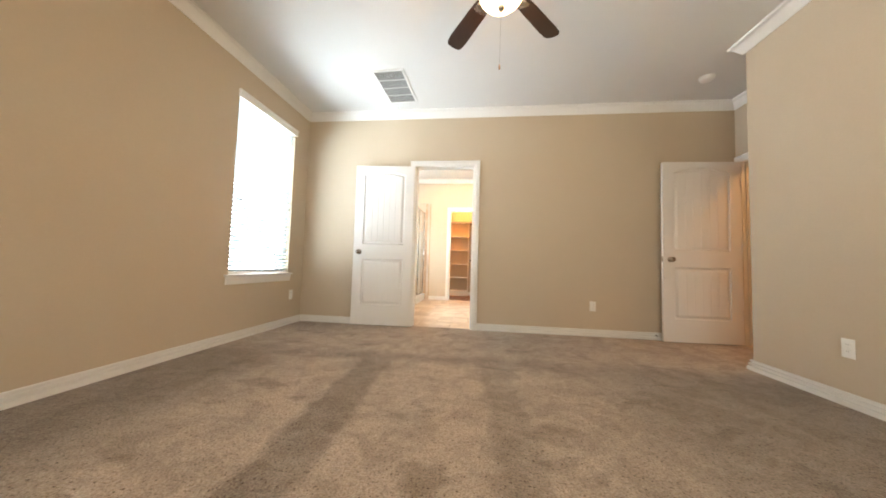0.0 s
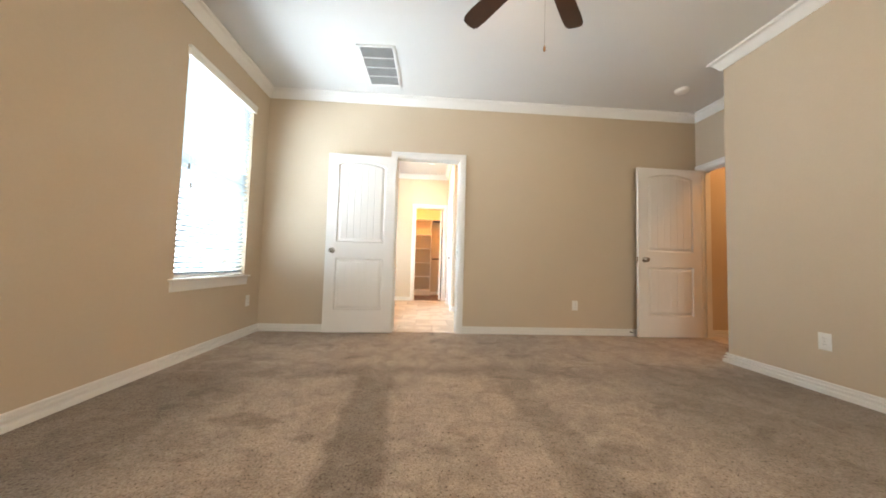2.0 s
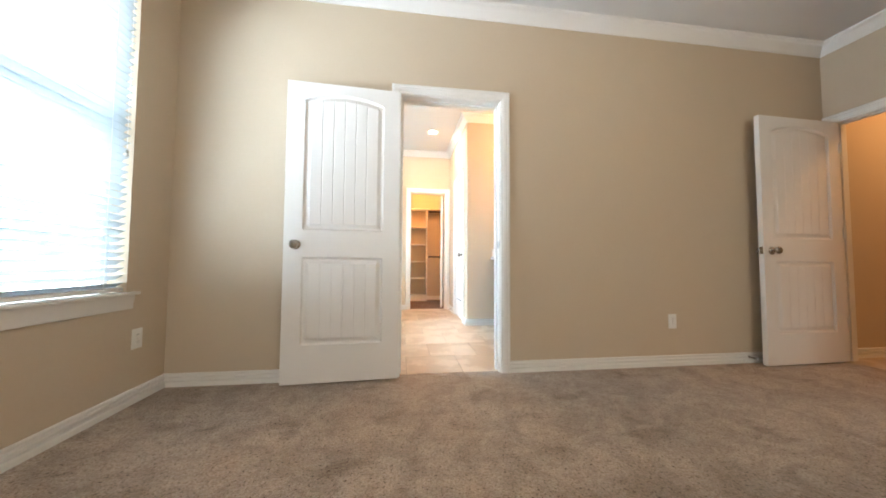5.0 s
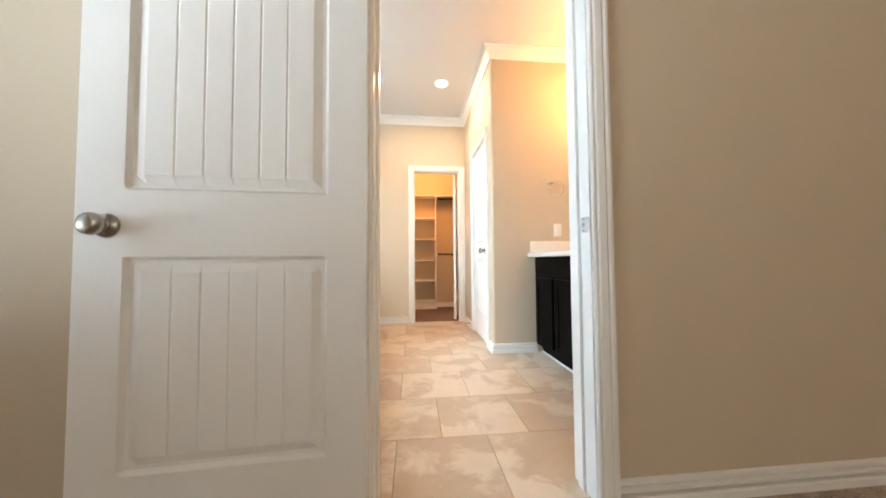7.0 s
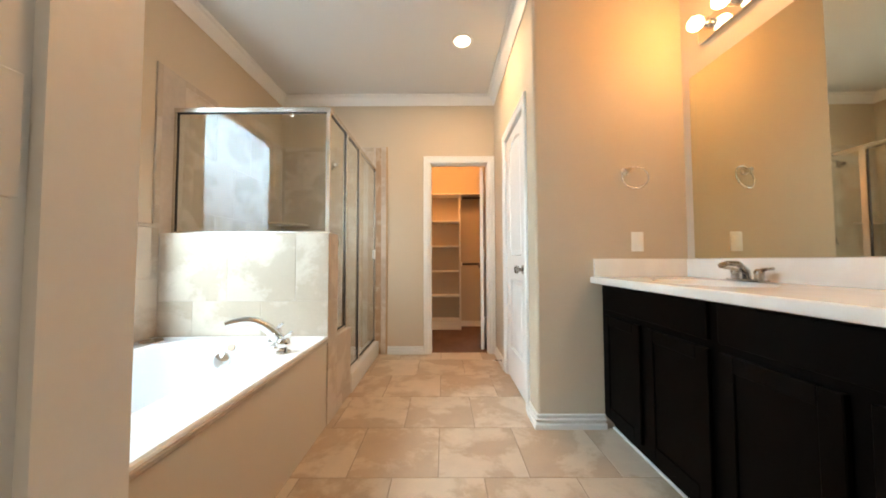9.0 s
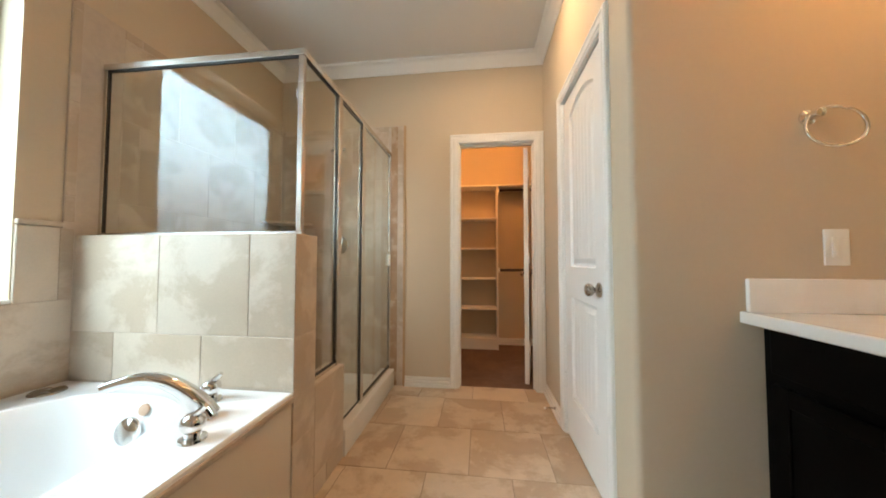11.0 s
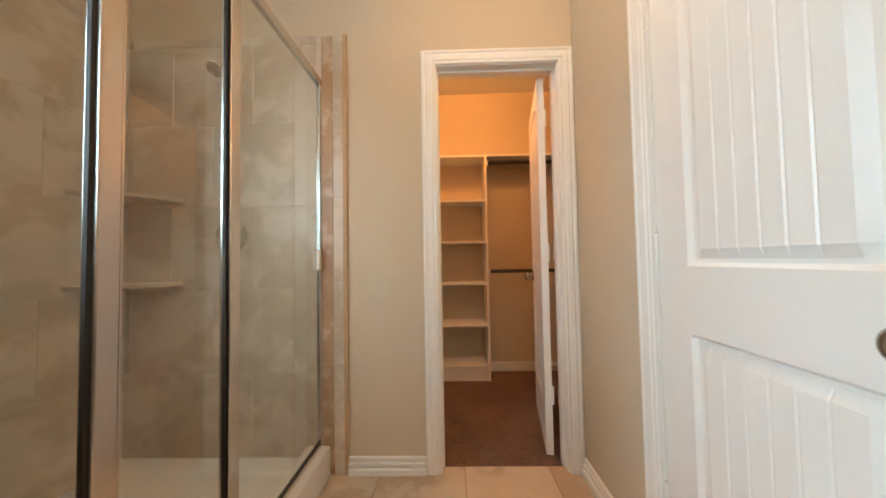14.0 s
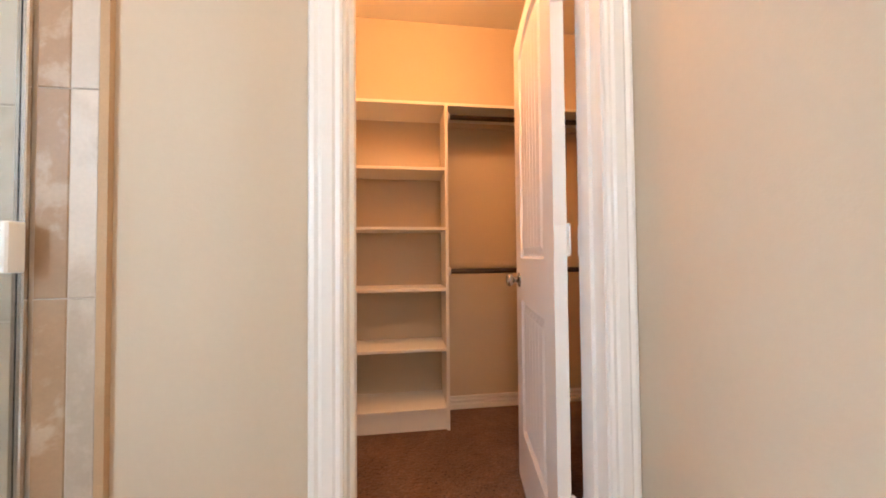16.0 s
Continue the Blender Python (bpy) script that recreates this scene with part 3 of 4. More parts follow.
# jamb leaves of the hinges of the bathroom and closet doors
for _z in (0.322, 1.105, 1.865):
    tagged(part("hinge_leaf", box(B(), A0 - 0.001, 3.951, _z - 0.033, A0 + 0.0025, 4.012, _z + 0.057, 0.0012, 2), TRIM), "white painted hinge leaf on the door jamb", "hinge", "hinge leaves on the jambs")
    tagged(part("hinge_leaf", box(B(), C1 - 0.0025, 7.333, _z - 0.033, C1 + 0.001, 7.366, _z + 0.057, 0.0008, 1), TRIM), "white painted hinge leaf on the door jamb", "hinge", "hinge leaves on the jambs")


def strike_plate(m):
    s = thing("strike_plate", m, "pale grey metal strike plate screwed to the door jamb", "strike plate")
    bm = box(B(), -0.002, -0.024, -0.029, 0.001, 0.022, 0.029, 0.0015, 2)
    lathe(bm, [(0.022, 0), (0.022, 0.0022)], 24, pose(0.001, -0.018, 0, 0, -90, 0))
    part("plate", bm, PLATE, s)
    # latch hole made as a raised grey block, its shade in the colour
    part("latch_hole", box(B(), -0.0040, -0.003, -0.008, -0.0010, 0.009, 0.008, 0.0008, 1), VENTBACK, s)
    for z in (-0.021, 0.021):
        part("screw", lathe(B(), [(0.004, 0), (0.0035, 0.0015)], 12, pose(-0.002, 0.001, z, 0, -90, 0)), CHROME, s)


strike_plate(pose(A1 - 0.001, 3.984, 0.985))

# ---- bedroom things ----


def bedroom_window():
    y0, y1, z0, z1 = WIN
    w = tagged(new("window_1"), "white single-hung window behind horizontal blinds", "window", kind="structure")
    w.matrix_basis = pose(-2.36, 0, 0)
    bm = B()
    for a in ((y0, z0, y0 + 0.045, z1), (y1 - 0.045, z0, y1, z1), (y0, z0, y1, z0 + 0.045), (y0, z1 - 0.045, y1, z1), (y0, 1.50, y1, 1.55)):
        box(bm, -0.055, a[0], a[1], 0.0, a[2], a[3], 0.003, 1)
    part("window_frame", bm, PLASTIC, w)
    for lo, hi in ((z0 + 0.045, 1.50), (1.55, z1 - 0.045)):
        p = part("pane", box(B(), -0.03, y0 + 0.04, lo, -0.024, y1 - 0.04, hi), PANE, w)
        p.visible_shadow = False
    sill = B()
    box(sill, -2.31, y0 - 0.001, 0.642, -2.26, y1 + 0.001, 0.660)
    box(sill, -2.26, y0 - 0.055, 0.642, -2.222, y1 + 0.055, 0.660, 0.006, 2)
    structure("window_sill", sill, TRIM, "white painted window stool", 30)
    structure("trim_window_apron", sweep(B(), [(-2.26, y1 + 0.035), (-2.26, y0 - 0.035)], [(0, 0.560), (0.010, 0.560), (0.014, 0.572), (0.012, 0.590), (0.018, 0.612), (0.020, 0.642), (0, 0.642)]), TRIM, "white moulded apron under the window stool", 30)
    blind = thing("window_blind", pose(-2.30, (y0 + y1) / 2, 0), "white horizontal slat blind lowered over the window", "blind")
    half = (y1 - y0) / 2
    val = B()
    box(val, -0.012, -half - 0.012, 2.445, 0.062, half + 0.03, 2.515, 0.006, 2)
    box(val, -0.008, -half - 0.016, 2.507, 0.070, half + 0.034, 2.525, 0.004, 2)
    part("valance", val, TRIM, blind, "white moulded valance")
    slat = None
    n = 41
    for k in range(n):
        z = 2.425 - k * (2.425 - 0.700) / (n - 1)
        if slat is None:
            bm = B()
            cols = [-0.025, -0.0125, 0, 0.0125, 0.025]
            lo = [[bm.verts.new((x, y, 0.003 * (1 - (x / 0.025) ** 2) - 0.0015 * s)) for x in cols] for y in (-half + 0.006, half - 0.006) for s in (-1, 1)]
            for a, b in ((0, 2), (1, 3)):
                for j in range(4):
                    bm.faces.new((lo[a][j], lo[a][j + 1], lo[b][j + 1], lo[b][j]))
            for j in (0, 4):
                bm.faces.new((lo[0][j], lo[1][j], lo[3][j], lo[2][j]))
            for a, b in ((0, 1), (2, 3)):
                for j in range(4):
                    bm.faces.new((lo[a][j], lo[a][j + 1], lo[b][j + 1], lo[b][j]))
            slat = mesh_of("slat", bm, SLAT, 40)
        s = new("slat", slat)
        s.matrix_basis = pose(0.004, 0, z, 0, -28 if z > 1.5 else -32, 0)
        s.parent = blind
    part("bottom_rail", box(B(), -0.024, -half + 0.006, 0.668, 0.028, half - 0.006, 0.688, 0.004, 2), TRIM, blind)
    for y in (-half + 0.13, half - 0.13):
        part("ladder_cord", tube(B(), [(0.031, y, 0.68), (0.031, y, 2.44)], 0.0012, 6), TRIM, blind)
    part("lift_cord", tube(B(), [(0.045, -half + 0.10, 1.43), (0.043, -half + 0.10, 2.44)], 0.0013, 6), TRIM, blind)
    part("tilt_cord", tube(B(), [(0.048, -half + 0.07, 1.58), (0.043, -half + 0.07, 2.44)], 0.0013, 6), TRIM, blind)
    part("lift_cord_right", tube(B(), [(0.045, half - 0.05, 1.47), (0.043, half - 0.05, 2.44)], 0.0013, 6), TRIM, blind)
    for y, z in ((-half + 0.10, 1.40), (-half + 0.07, 1.55), (half - 0.05, 1.44)):
        part("cord_tassel", lathe(B(), [(0.003, 0.04), (0.006, 0.030), (0.009, 0.0), (0.004, -0.004)], 12, pose(0.046, y, z)), NICKEL, blind)


bedroom_window()

# unseen rear window, added as an opening for the fill lamp
_rw = tagged(new("window_2"), "unseen white framed rear window added for the fill light", "window", kind="structure")
_bm = B()
for _a in ((REAR[0], REAR[2], REAR[0] + 0.05, REAR[3]), (REAR[1] - 0.05, REAR[2], REAR[1], REAR[3]), (REAR[0], REAR[2], REAR[1], REAR[2] + 0.05), (REAR[0], REAR[3] - 0.05, REAR[1], REAR[3]), (0.07, REAR[2], 0.13, REAR[3])):
    box(_bm, _a[0], -1.93, _a[1], _a[2], -1.87, _a[3], 0.003, 1)
part("window_frame", _bm, PLASTIC, _rw)
_p = part("pane", box(B(), REAR[0] + 0.03, -1.90, REAR[2] + 0.03, REAR[1] - 0.03, -1.895, REAR[3] - 0.03), PANE, _rw)
_p.visible_shadow = False


def ceiling_fan():
    f = thing("ceiling_fan", pose(0.27, 1.73, CEILING), "five-blade ceiling fan with dark walnut blades and a lit glass bowl", "fan")
    part("canopy", lathe(B(), [(0.062, 0.0), (0.062, -0.02), (0.050, -0.045), (0.020, -0.062), (0.0, -0.062)], 28, cap=False), NICKEL, f, smooth=40)
    part("downrod", lathe(B(), [(0.012, -0.055), (0.012, -0.22)], 16), NICKEL, f, smooth=40)
    part("motor_housing", lathe(B(), [(0.02, -0.20), (0.06, -0.205), (0.105, -0.23), (0.125, -0.27), (0.125, -0.315), (0.10, -0.345), (0.07, -0.355), (0.07, -0.40), (0.0, -0.40)], 36, cap=False), NICKEL, f, "brushed nickel motor housing", smooth=40)
    blade = B()
    outline = [(0.19, -0.050), (0.30, -0.058), (0.55, -0.066), (0.62, -0.062), (0.648, -0.046), (0.656, 0.0), (0.648, 0.046), (0.62, 0.062), (0.55, 0.066), (0.30, 0.058), (0.19, 0.050)]
    lo = [blade.verts.new((x, y, -0.003)) for x, y in outline]
    hi = [blade.verts.new((x, y, 0.003)) for x, y in outline]
    blade.faces.new(list(reversed(lo)))
    blade.faces.new(hi)
    for k in range(len(outline)):
        blade.faces.new((lo[k], lo[(k + 1) % len(outline)], hi[(k + 1) % len(outline)], hi[k]))
    blade = mesh_of("blade", blade, BLADE)
    arm = B()
    box(arm, 0.10, -0.022, -0.004, 0.27, 0.022, 0.0, 0.0015, 1)
    box(arm, 0.20, -0.04, -0.0075, 0.26, 0.04, -0.003, 0.0015, 1)
    arm = mesh_of("blade_arm", arm, NICKEL)
    for k in range(5):
        m = pose(0, 0, -0.338, 0, 0, 50 + 72 * k) @ pose(0, 0, 0, 12, 0, 0)
        for nm, me, dz in (("blade", blade, 0.0), ("blade_arm", arm, -0.004)):
            ob = new(nm, me)
            ob.matrix_basis = m @ pose(0, 0, dz)
            ob.parent = f
    part("fitter", lathe(B(), [(0.07, -0.395), (0.10, -0.40), (0.105, -0.425), (0.0, -0.425)], 36, cap=False), NICKEL, f, smooth=40)
    bowl = part("glass_bowl", lathe(B(), [(0.130, -0.425), (0.135, -0.432), (0.128, -0.455), (0.106, -0.482), (0.072, -0.502), (0.030, -0.512), (0.0, -0.512)], 40, cap=False), BOWL, f, "glowing frosted glass bowl", smooth=40)
    bowl.visible_shadow = False
    part("finial", lathe(B(), [(0.0, -0.508), (0.020, -0.510), (0.022, -0.520), (0.016, -0.530), (0.008, -0.536), (0.005, -0.546), (0.0, -0.548)], 20, cap=False), NICKEL, f, smooth=50)
    part("pull_chain", tube(B(), [(0.0, 0.0, -0.545), (-0.003, -0.005, -0.875)], 0.0009, 6), NICKEL, f)
    part("pull_knob", lathe(B(), [(0.002, 0.0), (0.005, -0.008), (0.007, -0.022), (0.006, -0.032), (0.0, -0.036)], 14, pose(-0.003, -0.005, -0.872), cap=False), WOODPULL, f, "wooden pull knob", smooth=50)


ceiling_fan()


def ceiling_vent():
    v = thing("ceiling_vent", pose(-0.850, 3.36, CEILING, 0, 0, -2.0), "white return-air grille with grey louvres", "vent")
    w, h = 0.185, 0.335
    bm = B()
    for a in ((-w, -h, w, -h + 0.03), (-w, h - 0.03, w, h), (-w, -h, -w + 0.03, h), (w - 0.03, -h, w, h)):
        box(bm, a[0], a[1], -0.010, a[2], a[3], 0.0, 0.003, 1)
    for k in range(1, 4):
        y = -h + 0.03 + (2 * h - 0.06) * k / 4
        box(bm, -w + 0.03, y - 0.006, -0.009, w - 0.03, y + 0.006, -0.001)
    part("frame", bm, TRIM, v)
    part("backing", box(B(), -w + 0.02, -h + 0.02, -0.0025, w - 0.02, h - 0.02, -0.0005), VENTBACK, v, "grey backing sheet")
    me = None
    for k in range(40):
        y = -h + 0.034 + (2 * h - 0.068) * k / 39
        if me is None:
            me = mesh_of("slat", box(B(), -w + 0.028, -0.0045, -0.0008, w - 0.028, 0.0045, 0.0008), material("grey_louvre", (0.66, 0.65, 0.63), 0.6))
        s = new("slat", me)
        s.matrix_basis = pose(0, y, -0.0055, 38, 0, 0)
        s.parent = v


ceiling_vent()

_sd = thing("smoke_detector", pose(2.53, 3.40, CEILING), "white round smoke detector on the ceiling", "smoke detector")
part("body", lathe(B(), [(0.066, 0.0), (0.066, -0.012), (0.060, -0.030), (0.048, -0.038), (0.0, -0.038)], 36, cap=False), PLASTIC, _sd, smooth=40)
part("base_ring", lathe(B(), [(0.070, 0.0), (0.070, -0.008), (0.060, -0.008)], 36, cap=False), PLASTIC, _sd, smooth=40)
part("test_button", lathe(B(), [(0.010, -0.037), (0.010, -0.0405), (0.0, -0.0405)], 16, pose(0.02, 0, 0), cap=False), PLASTIC, _sd)


def outlet(m):
    """Plate in the local x z plane, looking along -y."""
    o = thing("wall_outlet", m, "white duplex outlet with its cover plate on the wall", "outlet", "wall outlets")
    part("cover_plate", box(B(), -0.037, -0.006, -0.060, 0.037, 0.0, 0.060, 0.003, 2), PLASTIC, o, smooth=40)
    for z in (-0.021, 0.021):
        r = part("receptacle", box(B(), -0.0165, -0.0085, z - 0.0135, 0.0165, -0.005, z + 0.0135, 0.004, 2), PLASTIC, o)
        for x in (-0.006, 0.006):
            part("slot", box(B(), x - 0.001, -0.0090, z - 0.002, x + 0.001, -0.0080, z + 0.006), DARKSLOT, r)
    part("screw", lathe(B(), [(0.003, 0), (0.003, 0.001)], 10, pose(0, -0.006, 0, 90, 0, 0)), CHROME, o)
    return o


outlet(pose(1.570, 3.95, 0.363))
outlet(pose(2.504, 2.192, 0.361, 0, 0, -90))
outlet(pose(-2.26, 3.715, 0.375, 0, 0, 90))
outlet(pose(4.02, 3.95, 0.375))


def door_stop(m):
    d = thing("door_stop", m, "spring door stop on the baseboard", "door stop", "door stops")
    part("base", lathe(B(), [(0.011, 0), (0.009, 0.006), (0.005, 0.008)], 14), NICKEL, d)
    pts = [(0.0055 * math.cos(k * 0.9), 0.0055 * math.sin(k * 0.9), 0.008 + k * 0.00075) for k in range(76)]
    part("spring", tube(B(), pts, 0.0013, 5), NICKEL, d)
    part("rubber_tip", lathe(B(), [(0.006, 0.064), (0.008, 0.066), (0.008, 0.078), (0.005, 0.081)], 14), PLASTIC, d)


door_stop(pose(0.171, 6.86, 0.05, 0, -90, 0))
door_stop(pose(2.285, 3.936, 0.05, 90, 0, 0))

# ---- bathroom ----
TUBX, PONY0, PONY1, PONYZ = -1.12, 5.76, 5.93, 1.21
GX = -1.165   # shower glass plane
FY = 5.855    # glass plane over the pony wall


def pony_wall():
    core = structure("wall_pony", box(B(), -2.22, PONY0 + 0.002, 0, TUBX - 0.002, PONY1 - 0.002, PONYZ - 0.002), WALLGROUT, "tiled half wall between tub and shower")
    tiles(core, WALLTILE, -2.21, TUBX, 0.56, PONYZ, 0.435, (-1.33, 0.775 - 0.435 * 2), lambda u, v: pose(u, PONY0 + 0.006, v, 90, 0, 0))
    tiles(core, WALLTILE, PONY0, PONY1, 0.0, PONYZ, 0.435, (PONY0, PONYZ - 0.87), lambda u, v: pose(TUBX - 0.006, u, v) @ pose(0, 0, 0, 90, 0, 90), off=0.0)
    tiles(core, WALLTILE, -2.21, TUBX, PONY0, PONY1, 0.435, (-1.33, PONY0), lambda u, v: pose(u, v, PONYZ - 0.006), off=0.0)
    tiles(core, WALLTILE, -2.21, TUBX, 0.12, PONYZ, 0.435, (-1.33, 0.775 - 0.435 * 2), lambda u, v: pose(u, PONY1 - 0.006, v, -90, 0, 0))


def knee_and_curb():
    core = structure("wall_knee", box(B(), -1.235, PONY1, 0, TUBX - 0.002, 6.239, 0.512), WALLGROUT, "low tiled knee wall under the shower glass")
    tiles(core, WALLTILE, PONY1, 6.24, 0.0, 0.514, 0.435, (PONY1 - 0.1, 0.095), lambda u, v: pose(TUBX - 0.006, u, v) @ pose(0, 0, 0, 90, 0, 90))
    tiles(core, WALLTILE, -1.24, TUBX, PONY1, 6.24, 0.435, (-1.3, PONY1 - 0.1), lambda u, v: pose(u, v, 0.508), off=0.0)
    tiles(core, WALLTILE, -1.24, TUBX, 0.0, 0.514, 0.435, (-1.3, 0.095), lambda u, v: pose(u, 6.236, v, -90, 0, 0), off=0.0)
    structure("shower_curb", box(B(), -1.235, 6.244, -0.004, TUBX + 0.01, 7.25, 0.145, 0.006, 2), PAN, "white shower curb", 40)
    pan = box(B(), -2.22, 5.92, -0.004, -1.235, 7.25, 0.085)
    structure("shower_floor", pan, PAN, "white moulded shower pan", 40)


def wet_walls():
    w = structure("wall_tile_backing_north", box(B(), -2.214, 7.239, 0.08, -1.036, 7.25, 2.31), WALLGROUT, "travertine tiled shower wall")
    tiles(w, WALLTILE, -2.214, -1.175, 0.085, 2.31, 0.4365, (-1.52, 0.08), lambda u, v: pose(u, 7.243, v, 90, 0, 0))
    tiles(w, TANTILE, -1.150, -1.088, 0.0, 2.31, 0.4365, (-1.4, 0.1216), lambda u, v: pose(u, 7.243, v, 90, 0, 0), off=0.0, gap=0.002)
    tiles(w, WALLTILE, -1.088, -1.034, 0.0, 2.31, 0.4365, (-1.4, 0.1216), lambda u, v: pose(u, 7.243, v, 90, 0, 0), off=0.0, gap=0.002)
    structure("trim_tile_caulk", sweep(B(), [(-1.016, 7.249), (-1.034, 7.249)], [(0, 0.0), (0.013, 0.0), (0.013, 2.31), (0, 2.31)]), CAULK, "tan caulk line along the tile edge")
    w = structure("wall_tile_backing_west", box(B(), -2.22, 5.72, 0.08, -2.209, 7.239, 2.31), WALLGROUT, "travertine tiled shower wall")
    tiles(w, WALLTILE, PONY1, 7.243, 0.085, 2.31, 0.4365, (5.80, 0.08), lambda u, v: pose(-2.213, u, v) @ pose(0, 0, 0, 90, 0, 90))
    tiles(w, WALLTILE, 5.72, PONY0, 1.27, 2.31, 0.4365, (5.5, 0.08), lambda u, v: pose(-2.213, u, v) @ pose(0, 0, 0, 90, 0, 90), off=0.0)
    w = structure("wall_tile_backing_tub", box(B(), -2.22, 4.095, 0.5, -2.209, 5.719, 0.92), WALLGROUT, "travertine tiled tub surround")
    tiles(w, WALLTILE, 4.10, 5.76, 0.56, 0.92, 0.4365, (4.2, 0.485), lambda u, v: pose(-2.213, u, v) @ pose(0, 0, 0, 90, 0, 90))
    w = structure("wall_tile_backing_tub_end", box(B(), -2.22, TUBWIN[1] + 0.004, 0.92, -2.209, 5.719, 1.24), WALLGROUT, "travertine tiled tub surround")
    tiles(w, WALLTILE, TUBWIN[1] + 0.004, 5.76, 0.92, 1.24, 0.4365, (4.4, 0.485 + 0.4365), lambda u, v: pose(-2.213, u, v) @ pose(0, 0, 0, 90, 0, 90))
    structure("trim_tile_edge", box(B(), -2.22, TUBWIN[1] + 0.002, 1.242, -2.198, 5.719, 1.266, 0.006, 2), WALLTILE, "rounded travertine edge strip")


pony_wall()
knee_and_curb()
wet_walls()


def tub_window():
    y0, y1, z0, z1 = TUBWIN
    w = tagged(new("window_3"), "white window with obscure glass over the tub", "window", kind="structure")
    w.matrix_basis = pose(-2.34, 0, 0)
    bm = B()
    for a in ((y0, z0, y0 + 0.05, z1), (y1 - 0.05, z0, y1, z1), (y0, z0, y1, z0 + 0.05), (y0, z1 - 0.05, y1, z1)):
        box(bm, -0.06, a[0], a[1], 0.0, a[2], a[3], 0.003, 1)
    for a in ((y0 + 0.05, z0 + 0.05, y0 + 0.075, z1 - 0.05), (y1 - 0.075, z0 + 0.05, y1 - 0.05, z1 - 0.05), (y0 + 0.05, z0 + 0.05, y1 - 0.05, z0 + 0.075), (y0 + 0.05, z1 - 0.075, y1 - 0.05, z1 - 0.05)):
        box(bm, -0.05, a[0], a[1], -0.014, a[2], a[3], 0.003, 1)
    part("window_frame", bm, ALMOND, w, "almond vinyl frame")
    p = part("pane", box(B(), -0.034, y0 + 0.07, z0 + 0.07, -0.028, y1 - 0.07, z1 - 0.07), FROST, w, "obscure glass pane")
    p.visible_shadow = False
    lin = B()
    box(lin, -2.34, y0 - 0.004, z0 - 0.004, -2.213, y1 + 0.004, z0 + 0.014, 0.004, 2)
    structure("window_sill_bath", lin, TRIM, "white window sill above the tub", 30)


tub_window()


def bathtub():
    x0, x1, y0, y1, top = -2.213, TUBX, 4.098, PONY0, 0.555
    t = thing("bathtub", pose(0, 0, 0), "white acrylic drop-in soaking tub between tiled walls", "bathtub")
    bm = B()
    cx, cy = -1.725, (y0 + y1) / 2
    N = 64
    def rim(fx, fy, z, p=3.2):
        out = []
        for k in range(N):
            a = 2 * math.pi * k / N
            c, s = math.cos(a), math.sin(a)
            out.append(bm.verts.new((cx + fx * math.copysign(abs(c) ** (2 / p), c), cy + fy * math.copysign(abs(s) ** (2 / p), s), z)))
        return out
    def outer(z, inset=0.0):
        out = []
        for k in range(N):
            a = 2 * math.pi * k / N
            c, s = math.cos(a), math.sin(a)
            q = max(abs(c), abs(s))
            ux, uy = c / q, s / q
            out.append(bm.verts.new(((x1 - inset if ux > 0 else x0 + inset) * abs(ux) + cx * (1 - abs(ux)), (y1 - inset if uy > 0 else y0 + inset) * abs(uy) + cy * (1 - abs(uy)), z)))
        return out
    hx, hy = 0.365, 0.690
    rings = [outer(top - 0.03), outer(top - 0.006), outer(top, 0.006), rim(hx + 0.05, hy + 0.04, top), rim(hx + 0.035, hy + 0.028, top + 0.008), rim(hx + 0.012, hy + 0.012, top + 0.006), rim(hx, hy, top - 0.012), rim(hx - 0.02, hy - 0.03, top - 0.12), rim(hx - 0.05, hy - 0.08, top - 0.32), rim(hx - 0.10, hy - 0.15, top - 0.40), rim(0.12, 0.2, top - 0.42), rim(0.01, 0.01, top - 0.42)]
    for a, b in zip(rings, rings[1:]):
        for k in range(N):
            bm.faces.new((a[k], a[(k + 1) % N], b[(k + 1) % N], b[k]))
    part("shell", bm, ACRYLIC, t, smooth=35)
    part("apron", box(B(), x1 - 0.03, y0, 0.0, x1 - 0.008, y1, top - 0.045), material("tub_apron_paint", (0.62, 0.54, 0.44), 0.5, var=0.04, scale=2, bump=0.1, bump_scale=160), t, "beige painted front panel")
    trim = B()
    box(trim, x1 - 0.03, y0, top - 0.040, x1 + 0.003, y1, top - 0.027, 0.004, 2)
    box(trim, x1 - 0.03, y0, top - 0.027, x1 + 0.008, y1, top - 0.016, 0.004, 2)
    part("edge_trim", trim, WALLTILE, t, "rounded tan edge moulding", smooth=40)
    part("overflow_plate", lathe(B(), [(0.0, 0.018), (0.042, 0.016), (0.049, 0.007), (0.049, 0.0)], 28, pose(-1.655, 5.578, 0.462, 78, 0, 0), cap=False), CHROME, t, "chrome overflow plate", smooth=50)
    part("deck_jet_cap", lathe(B(), [(0.055, 0.0), (0.052, 0.007), (0.030, 0.010), (0.0, 0.010)], 28, pose(-2.12, 5.64, top), cap=False), NICKEL, t, "grey round deck cap", smooth=50)
    # tan reflection on the basin end, made as a small coloured disc
    part("air_button", lathe(B(), [(0.022, 0.0), (0.021, 0.006), (0.0, 0.008)], 20, pose(-1.622, 5.604, 0.530, 72, 0, 0), cap=False), material("tan_reflection", (0.6, 0.42, 0.30), 0.35), t, "tan round spot standing in for a reflection", smooth=50)


bathtub()


